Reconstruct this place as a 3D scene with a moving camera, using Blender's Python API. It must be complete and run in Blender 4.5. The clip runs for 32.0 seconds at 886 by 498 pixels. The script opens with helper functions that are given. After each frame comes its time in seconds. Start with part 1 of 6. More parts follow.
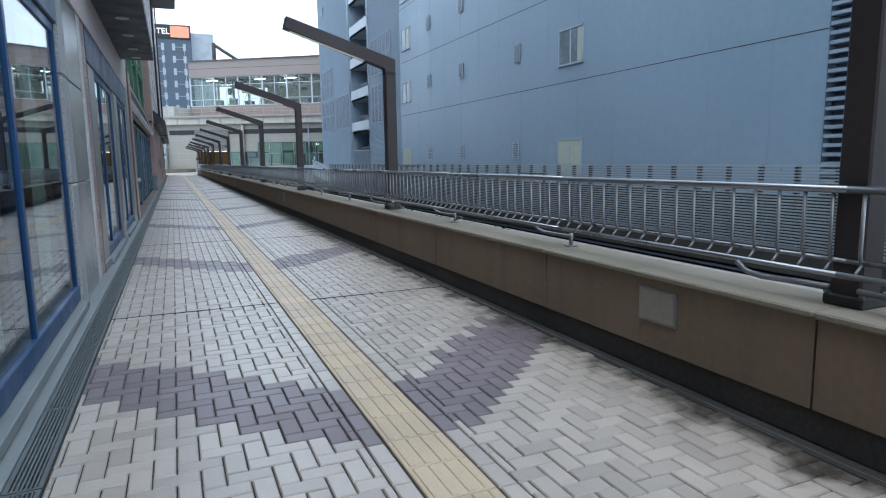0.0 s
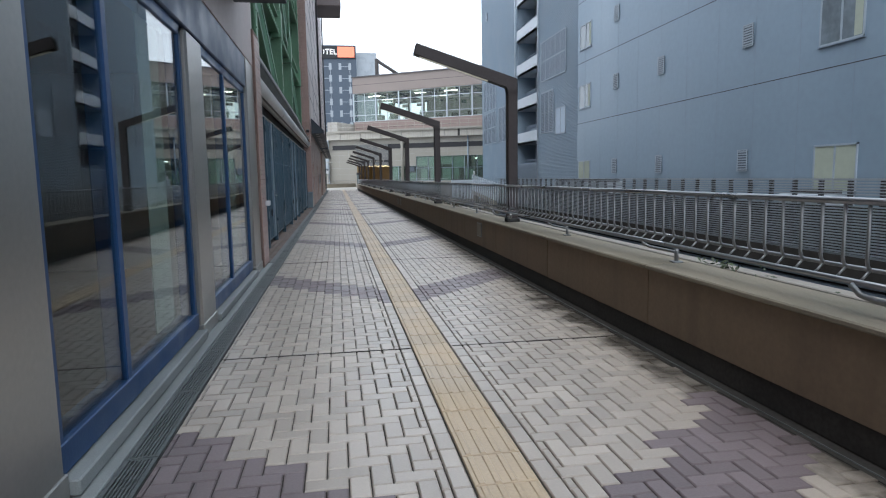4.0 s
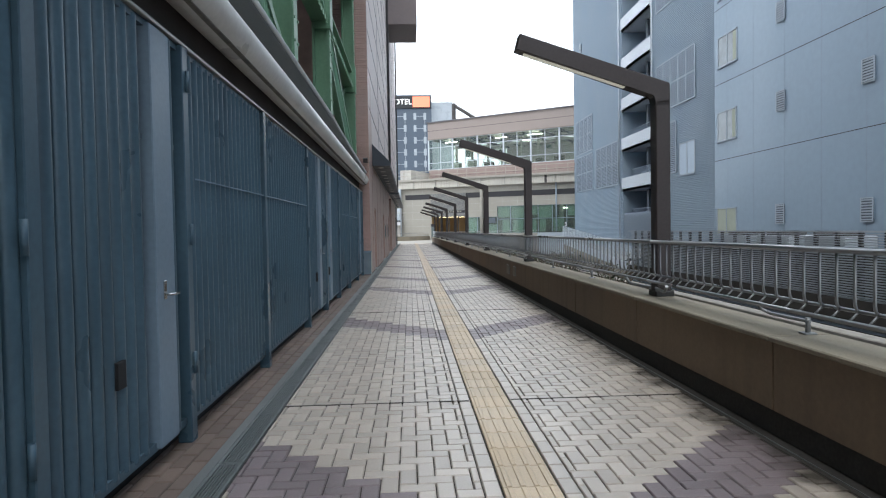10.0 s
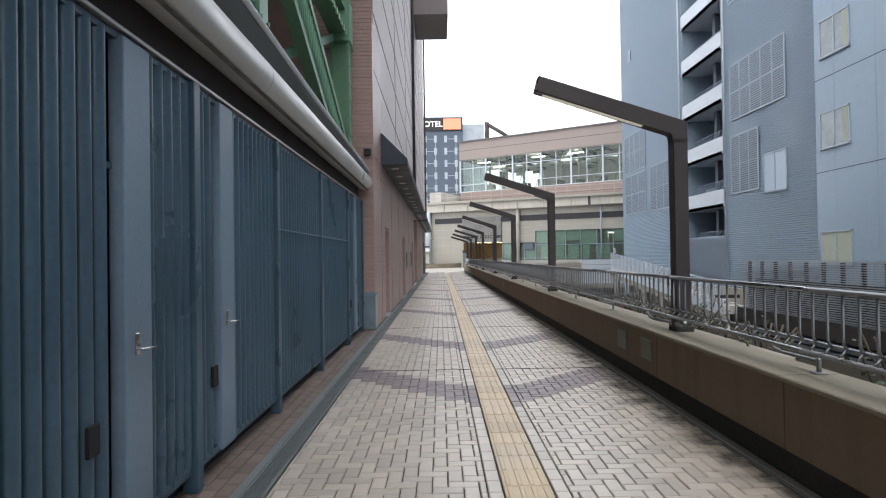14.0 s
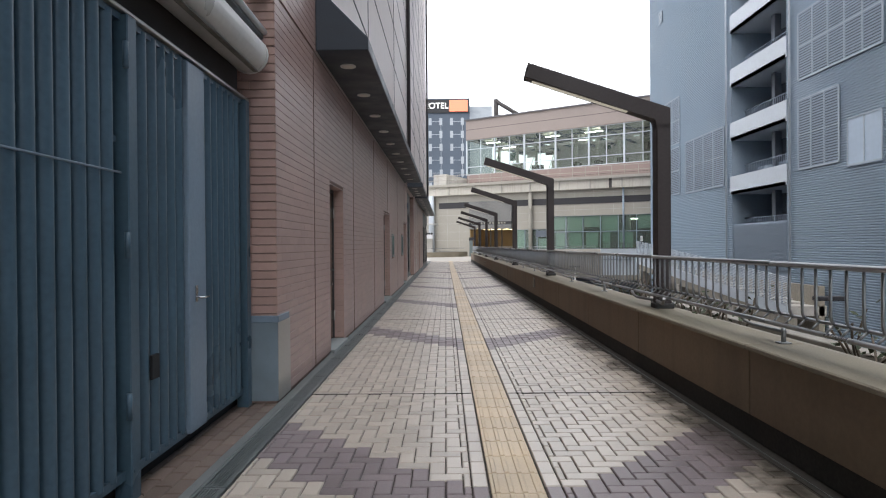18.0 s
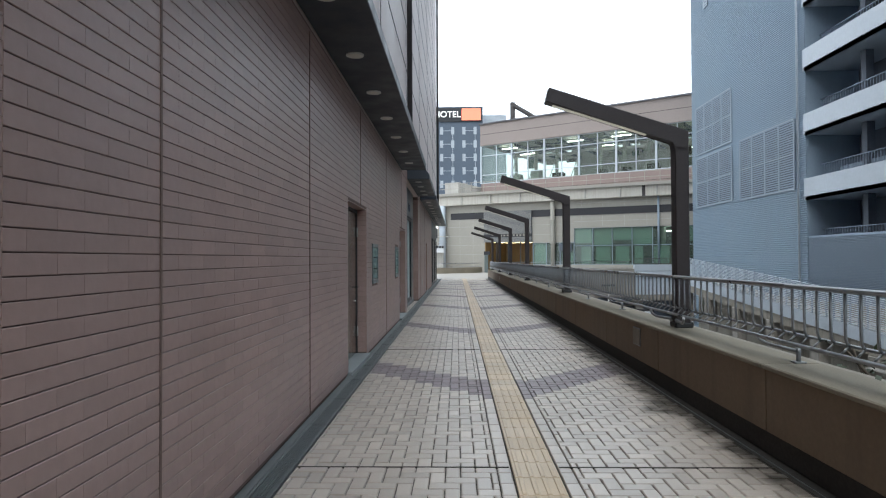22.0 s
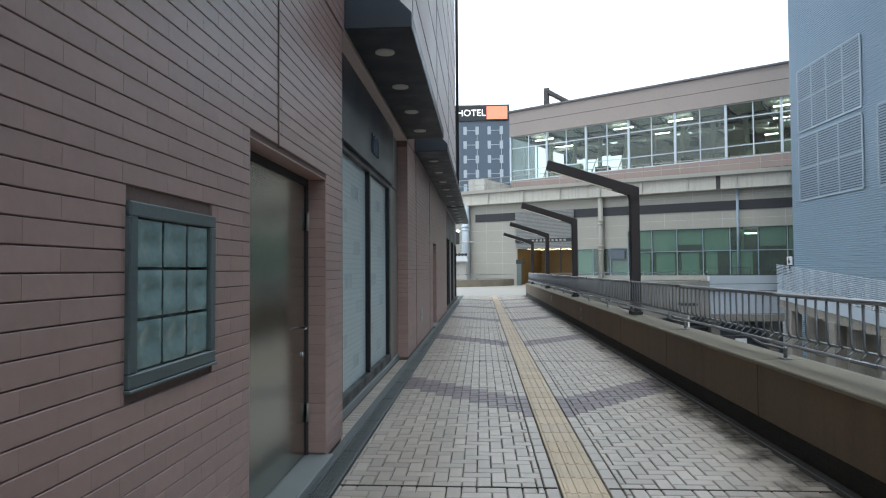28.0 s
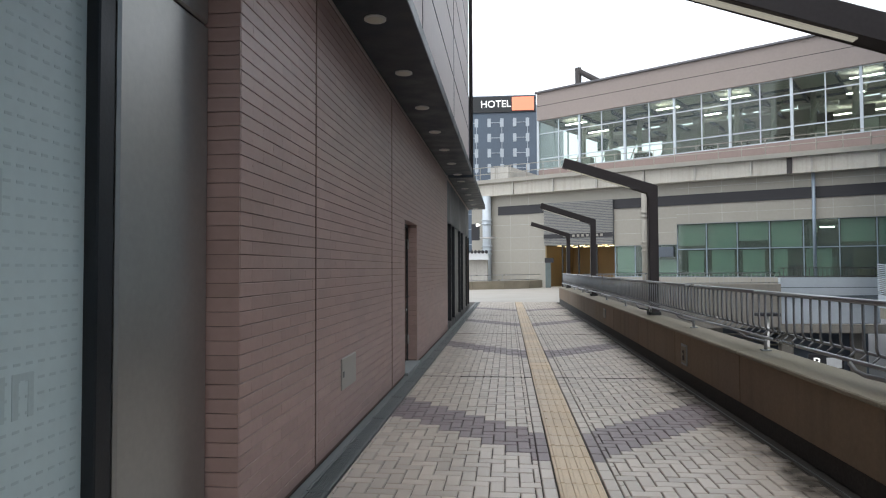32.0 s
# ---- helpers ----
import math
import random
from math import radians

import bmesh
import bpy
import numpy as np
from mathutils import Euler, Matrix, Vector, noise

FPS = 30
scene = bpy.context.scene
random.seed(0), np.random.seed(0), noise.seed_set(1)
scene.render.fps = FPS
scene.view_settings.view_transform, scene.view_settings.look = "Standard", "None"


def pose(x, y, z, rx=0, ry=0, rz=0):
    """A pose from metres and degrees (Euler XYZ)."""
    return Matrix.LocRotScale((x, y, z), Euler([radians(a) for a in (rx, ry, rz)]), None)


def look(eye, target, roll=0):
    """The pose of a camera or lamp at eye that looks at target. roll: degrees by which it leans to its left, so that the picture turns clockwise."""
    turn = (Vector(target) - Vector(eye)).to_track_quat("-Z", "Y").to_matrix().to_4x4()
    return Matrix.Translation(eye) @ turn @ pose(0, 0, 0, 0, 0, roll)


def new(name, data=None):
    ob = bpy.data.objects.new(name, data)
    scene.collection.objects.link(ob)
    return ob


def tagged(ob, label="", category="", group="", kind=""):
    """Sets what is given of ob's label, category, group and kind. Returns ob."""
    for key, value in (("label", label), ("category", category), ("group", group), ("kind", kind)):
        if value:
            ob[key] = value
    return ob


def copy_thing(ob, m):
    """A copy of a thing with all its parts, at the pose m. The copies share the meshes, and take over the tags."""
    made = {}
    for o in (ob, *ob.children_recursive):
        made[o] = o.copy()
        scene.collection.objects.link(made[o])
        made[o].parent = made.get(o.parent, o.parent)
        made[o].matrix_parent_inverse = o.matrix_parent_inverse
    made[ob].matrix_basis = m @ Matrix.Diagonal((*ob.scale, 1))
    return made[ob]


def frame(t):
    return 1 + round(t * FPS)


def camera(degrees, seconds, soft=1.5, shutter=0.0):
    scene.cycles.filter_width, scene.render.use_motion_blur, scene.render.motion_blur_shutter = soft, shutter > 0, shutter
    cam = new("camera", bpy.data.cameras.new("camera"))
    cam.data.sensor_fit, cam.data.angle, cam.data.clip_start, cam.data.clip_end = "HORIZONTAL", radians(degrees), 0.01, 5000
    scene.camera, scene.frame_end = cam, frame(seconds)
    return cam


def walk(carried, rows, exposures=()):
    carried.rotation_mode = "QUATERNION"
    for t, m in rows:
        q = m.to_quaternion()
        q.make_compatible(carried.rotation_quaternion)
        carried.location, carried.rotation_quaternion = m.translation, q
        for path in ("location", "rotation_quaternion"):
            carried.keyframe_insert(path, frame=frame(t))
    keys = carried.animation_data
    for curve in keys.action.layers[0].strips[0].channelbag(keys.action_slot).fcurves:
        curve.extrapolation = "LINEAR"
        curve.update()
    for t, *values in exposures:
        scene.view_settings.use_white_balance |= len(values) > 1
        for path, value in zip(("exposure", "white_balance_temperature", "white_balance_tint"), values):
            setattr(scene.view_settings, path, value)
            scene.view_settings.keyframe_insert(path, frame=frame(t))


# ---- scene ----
# seconds, stops, kelvin, tint
EXPOSURES = [(0.0, 0.86, 5550, 5), (1.0, 0.80, 5950, 8), (2.0, 0.76, 6150, 9), (6.0, 0.88, 6100, 8), (10.0, 1.08, 6350, 8), (13.0, 1.17, 6600, 10),
             (18.0, 1.08, 6700, 12), (20.0, 0.95, 6600, 10), (21.5, 0.9, 6300, 7), (23.0, 0.92, 6200, 6), (25.0, 0.86, 6150, 5),
             (28.0, 0.84, 6050, 4), (30.0, 0.9, 6000, 3), (31.0, 0.83, 6150, 5), (32.0, 0.85, 6500, 9)]
cam = camera(70.67, 32.0, soft=1.15)
# seconds, x, y, z, yaw, pitch, roll
ROWS = [
    (0.0, -1.021, 0.000, 1.379, -23.19, -8.15, 0.83),
    (0.5, -0.932, 0.876, 1.384, -18.10, -7.84, 0.89),
    (1.0, -0.876, 1.623, 1.390, -14.58, -7.66, 0.88),
    (1.5, -0.826, 2.497, 1.403, -13.22, -7.46, 0.95),
    (2.0, -0.796, 3.307, 1.412, -11.53, -7.19, 0.99),
    (2.5, -0.747, 4.228, 1.411, -10.49, -6.99, 1.09),
    (4.5, -0.706, 7.656, 1.363, -9.48, -6.48, 0.89),
    (5.0, -0.710, 8.524, 1.369, -9.38, -6.13, 0.81),
    (5.5, -0.725, 9.392, 1.385, -9.32, -5.05, 0.89),
    (6.0, -0.730, 10.217, 1.390, -8.83, -3.95, 0.89),
    (6.5, -0.721, 11.148, 1.390, -8.54, -3.61, 0.98),
    (7.0, -0.706, 11.928, 1.384, -8.06, -3.30, 1.03),
    (7.5, -0.699, 12.862, 1.382, -7.24, -3.39, 1.10),
    (8.0, -0.679, 13.658, 1.388, -6.18, -3.26, 1.12),
    (8.5, -0.653, 14.576, 1.385, -5.13, -2.70, 1.10),
    (9.0, -0.602, 15.488, 1.383, -4.19, -2.32, 1.05),
    (9.5, -0.611, 16.389, 1.377, -3.38, -1.90, 1.03),
    (10.0, -0.615, 17.249, 1.372, -3.03, -1.75, 0.99),
    (10.5, -0.604, 18.085, 1.372, -2.42, -1.57, 0.94),
    (11.0, -0.554, 18.904, 1.374, -2.04, -1.49, 0.85),
    (11.5, -0.563, 19.825, 1.371, -1.61, -1.60, 0.82),
    (12.0, -0.560, 20.773, 1.384, -1.28, -1.35, 0.79),
    (12.5, -0.600, 21.693, 1.413, -0.66, -1.32, 0.77),
    (13.0, -0.597, 22.563, 1.450, -0.50, -1.04, 0.77),
    (13.5, -0.577, 23.444, 1.461, -0.21, -0.26, 0.84),
    (14.0, -0.527, 24.315, 1.466, -0.24, 0.67, 0.86),
    (14.5, -0.533, 25.192, 1.460, 0.10, 1.31, 0.79),
    (16.5, -0.406, 28.651, 1.362, 0.41, -0.14, 0.56),
    (17.0, -0.392, 29.615, 1.352, 0.29, -0.15, 0.55),
    (17.5, -0.415, 30.541, 1.353, 0.39, -0.32, 0.49),
    (18.0, -0.390, 31.496, 1.359, 0.25, -0.37, 0.45),
    (18.5, -0.393, 32.404, 1.372, 0.33, -0.41, 0.47),
    (19.0, -0.361, 33.401, 1.390, 0.23, -0.02, 0.48),
    (19.5, -0.390, 34.340, 1.401, 0.30, -0.05, 0.38),
    (20.0, -0.411, 35.278, 1.409, 0.20, 0.09, 0.34),
    (20.5, -0.433, 36.065, 1.404, 0.29, 0.01, 0.31),
    (21.0, -0.444, 36.874, 1.404, 0.49, 0.27, 0.31),
    (21.5, -0.490, 37.669, 1.409, 1.15, 0.79, 0.25),
    (22.0, -0.516, 38.616, 1.419, 1.28, 0.93, 0.28),
    (22.5, -0.533, 39.539, 1.420, 1.62, 0.89, 0.33),
    (23.0, -0.555, 40.491, 1.424, 1.63, 0.82, 0.41),
    (23.5, -0.612, 41.359, 1.432, 1.63, 0.91, 0.31),
    (24.0, -0.635, 42.230, 1.435, 1.84, 0.87, 0.25),
    (24.5, -0.649, 43.190, 1.437, 2.08, 0.98, 0.18),
    (25.0, -0.674, 44.123, 1.438, 2.37, 1.05, 0.21),
    (25.5, -0.667, 45.008, 1.433, 2.60, 1.21, 0.22),
    (27.5, -0.613, 49.032, 1.444, 3.07, 1.83, 0.37),
    (28.0, -0.655, 49.990, 1.450, 3.53, 1.84, 0.40),
    (28.5, -0.634, 50.964, 1.463, 3.61, 1.82, 0.34),
    (29.0, -0.662, 51.890, 1.466, 3.94, 1.75, 0.32),
    (29.5, -0.624, 52.799, 1.471, 3.97, 1.82, 0.39),
    (30.0, -0.558, 53.565, 1.470, 4.14, 1.87, 0.46),
    (30.5, -0.513, 54.531, 1.478, 4.10, 1.74, 0.46),
    (31.0, -0.499, 55.372, 1.481, 4.65, 1.72, 0.38),
    (31.5, -0.503, 56.105, 1.467, 5.12, 1.67, 0.31),
    (32.0, -0.474, 57.003, 1.443, 5.86, 1.80, 0.23),
]
walk(cam, [(t, pose(x, y, z, 90 + pitch, roll, yaw)) for t, x, y, z, yaw, pitch, roll in ROWS],
     exposures=EXPOSURES)

# ---- light: an even overcast sky with a weak, very soft sun ----
world = bpy.data.worlds.new("overcast_sky")
scene.world = world
world.use_nodes = True
wn, wl = world.node_tree.nodes, world.node_tree.links
wn.clear()
sky = wn.new("ShaderNodeTexSky")
sky.sky_type, sky.sun_disc = "NISHITA", False
sky.sun_elevation, sky.sun_rotation = radians(38), radians(200)
sky.dust_density, sky.air_density = 4.0, 1.0
sky_gain = wn.new("ShaderNodeMix")
sky_gain.data_type = "RGBA"
sky_gain.inputs["Factor"].default_value = 0.86
sky_gain.inputs["B"].default_value = (10.0, 10.6, 11.4, 1)
sky_back = wn.new("ShaderNodeBackground")
sky_back.inputs["Strength"].default_value = 0.115
sky_out = wn.new("ShaderNodeOutputWorld")
wl.new(sky.outputs["Color"], sky_gain.inputs["A"])
wl.new(sky_gain.outputs["Result"], sky_back.inputs["Color"])
wl.new(sky_back.outputs["Background"], sky_out.inputs["Surface"])
sun = new("sun", bpy.data.lights.new("sun", "SUN"))
sun.data.energy, sun.data.angle, sun.data.color = 0.5, radians(25), (1.0, 0.97, 0.93)
sun.matrix_world = look((0, 0, 60), (12, 25, 0))


# ---- materials ----
def mat(name, col, rough=0.7, metal=0.0, var=0.12, scale=3.0, fine=60.0, bump=0.15, island=0.0, rnd=0.0,
        stain=0.0, stain_col=(0.05, 0.045, 0.04), streak=0.0, spec=0.4, damp=0.0, even=1.0):
    """A surface with broad and fine variation, stains, vertical streaks and fine relief, by world position."""
    m = bpy.data.materials.new(name)
    m.use_nodes = True
    t = m.node_tree
    n, l = t.nodes, t.links
    b = n["Principled BSDF"]
    b.inputs["Metallic"].default_value = metal
    b.inputs["Specular IOR Level"].default_value = spec
    geo = n.new("ShaderNodeNewGeometry")
    pos = geo.outputs["Position"]

    def tex(sc, detail=4.0, vec=None):
        q = n.new("ShaderNodeTexNoise")
        q.inputs["Scale"].default_value, q.inputs["Detail"].default_value = sc, detail
        l.new(vec or pos, q.inputs["Vector"])
        return q.outputs["Fac"]

    def ramp(v, lo, hi, a, c):
        q = n.new("ShaderNodeMapRange")
        q.inputs["From Min"].default_value, q.inputs["From Max"].default_value = lo, hi
        q.inputs["To Min"].default_value, q.inputs["To Max"].default_value = a, c
        l.new(v, q.inputs["Value"])
        return q.outputs["Result"]

    def mul(a, c):
        q = n.new("ShaderNodeMath")
        q.operation = "MULTIPLY"
        l.new(a, q.inputs[0])
        l.new(c, q.inputs[1])
        return q.outputs[0]

    broad, small = tex(scale), tex(fine, 3.0)
    gain = mul(ramp(broad, 0.3, 0.7, 1 - var, 1 + var), ramp(small, 0.3, 0.7, 1 - var * 0.6, 1 + var * 0.6))
    if island:
        gain = mul(gain, ramp(geo.outputs["Random Per Island"], 0, 1, 1 - island, 1 + island))
    if rnd:
        info = n.new("ShaderNodeObjectInfo")
        gain = mul(gain, ramp(info.outputs["Random"], 0, 1, 1 - rnd, 1 + rnd))
    tint = n.new("ShaderNodeMix")
    tint.data_type, tint.blend_type = "RGBA", "MULTIPLY"
    tint.inputs["Factor"].default_value = 1.0
    tint.inputs["A"].default_value = (*col, 1)
    l.new(gain, tint.inputs["B"])
    out = tint.outputs["Result"]
    if stain or streak:
        if streak:
            mp = n.new("ShaderNodeMapping")
            mp.inputs["Scale"].default_value = (5.0, 5.0, 0.25)
            l.new(pos, mp.inputs["Vector"])
            f = ramp(tex(1.0, 5.0, mp.outputs["Vector"]), 0.5, 0.75, 0.0, streak)
        else:
            f = ramp(tex(scale * 0.6, 6.0), 0.5, 0.75, 0.0, stain)
        s = n.new("ShaderNodeMix")
        s.data_type = "RGBA"
        l.new(f, s.inputs["Factor"])
        l.new(out, s.inputs["A"])
        s.inputs["B"].default_value = (*stain_col, 1)
        out = s.outputs["Result"]
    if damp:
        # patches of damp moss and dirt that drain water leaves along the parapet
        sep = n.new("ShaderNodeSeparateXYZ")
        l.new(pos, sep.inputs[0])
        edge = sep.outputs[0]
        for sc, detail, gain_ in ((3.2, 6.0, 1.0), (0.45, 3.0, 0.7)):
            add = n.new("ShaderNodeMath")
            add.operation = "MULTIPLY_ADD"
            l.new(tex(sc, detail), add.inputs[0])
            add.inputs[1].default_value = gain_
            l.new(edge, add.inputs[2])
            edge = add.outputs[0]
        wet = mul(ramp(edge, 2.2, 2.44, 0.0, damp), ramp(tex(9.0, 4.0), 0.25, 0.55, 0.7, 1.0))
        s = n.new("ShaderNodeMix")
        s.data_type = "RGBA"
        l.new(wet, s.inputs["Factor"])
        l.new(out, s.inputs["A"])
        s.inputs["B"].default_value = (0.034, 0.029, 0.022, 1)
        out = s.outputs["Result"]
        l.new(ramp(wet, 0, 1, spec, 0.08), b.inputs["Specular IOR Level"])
    l.new(out, b.inputs["Base Color"])
    l.new(ramp(broad, 0.3, 0.7, max(rough - 0.12 * even, 0.03), min(rough + 0.1 * even, 1)), b.inputs["Roughness"])
    if bump:
        bp = n.new("ShaderNodeBump")
        bp.inputs["Strength"].default_value, bp.inputs["Distance"].default_value = bump, 0.004
        l.new(small, bp.inputs["Height"])
        l.new(bp.outputs["Normal"], b.inputs["Normal"])
    return m


def glow(name, col, power):
    m = bpy.data.materials.new(name)
    m.use_nodes = True
    b = m.node_tree.nodes["Principled BSDF"]
    b.inputs["Base Color"].default_value = (*col, 1)
    b.inputs["Emission Color"].default_value = (*col, 1)
    b.inputs["Emission Strength"].default_value = power
    return m


def glass(name, tint, ior=1.5, rough=0.0, body=0.0):
    """Window glass: clear and tinted, with a mirror's gloss that grows at a slant; body adds a milky film."""
    m = bpy.data.materials.new(name)
    m.use_nodes = True
    n, l = m.node_tree.nodes, m.node_tree.links
    n.remove(n["Principled BSDF"])
    clear, gloss = n.new("ShaderNodeBsdfTransparent"), n.new("ShaderNodeBsdfGlossy")
    clear.inputs["Color"].default_value = (*tint, 1)
    gloss.inputs["Roughness"].default_value = rough
    base = clear.outputs[0]
    if body:
        film = n.new("ShaderNodeBsdfDiffuse")
        film.inputs["Color"].default_value = (*tint, 1)
        fm = n.new("ShaderNodeMixShader")
        fm.inputs[0].default_value = body
        l.new(base, fm.inputs[1])
        l.new(film.outputs[0], fm.inputs[2])
        base = fm.outputs[0]
    face = n.new("ShaderNodeLayerWeight")
    face.inputs["Blend"].default_value = 0.5
    power, fr = n.new("ShaderNodeMath"), n.new("ShaderNodeMapRange")
    power.operation, power.inputs[1].default_value = "POWER", 4.5
    l.new(face.outputs["Facing"], power.inputs[0])
    fr.inputs["To Min"].default_value, fr.inputs["To Max"].default_value = ((ior - 1) / (ior + 1)) ** 2, 0.95
    l.new(power.outputs[0], fr.inputs["Value"])
    mix = n.new("ShaderNodeMixShader")
    l.new(fr.outputs[0], mix.inputs[0])
    l.new(base, mix.inputs[1])
    l.new(gloss.outputs[0], mix.inputs[2])
    l.new(mix.outputs[0], n["Material Output"].inputs["Surface"])
    return m


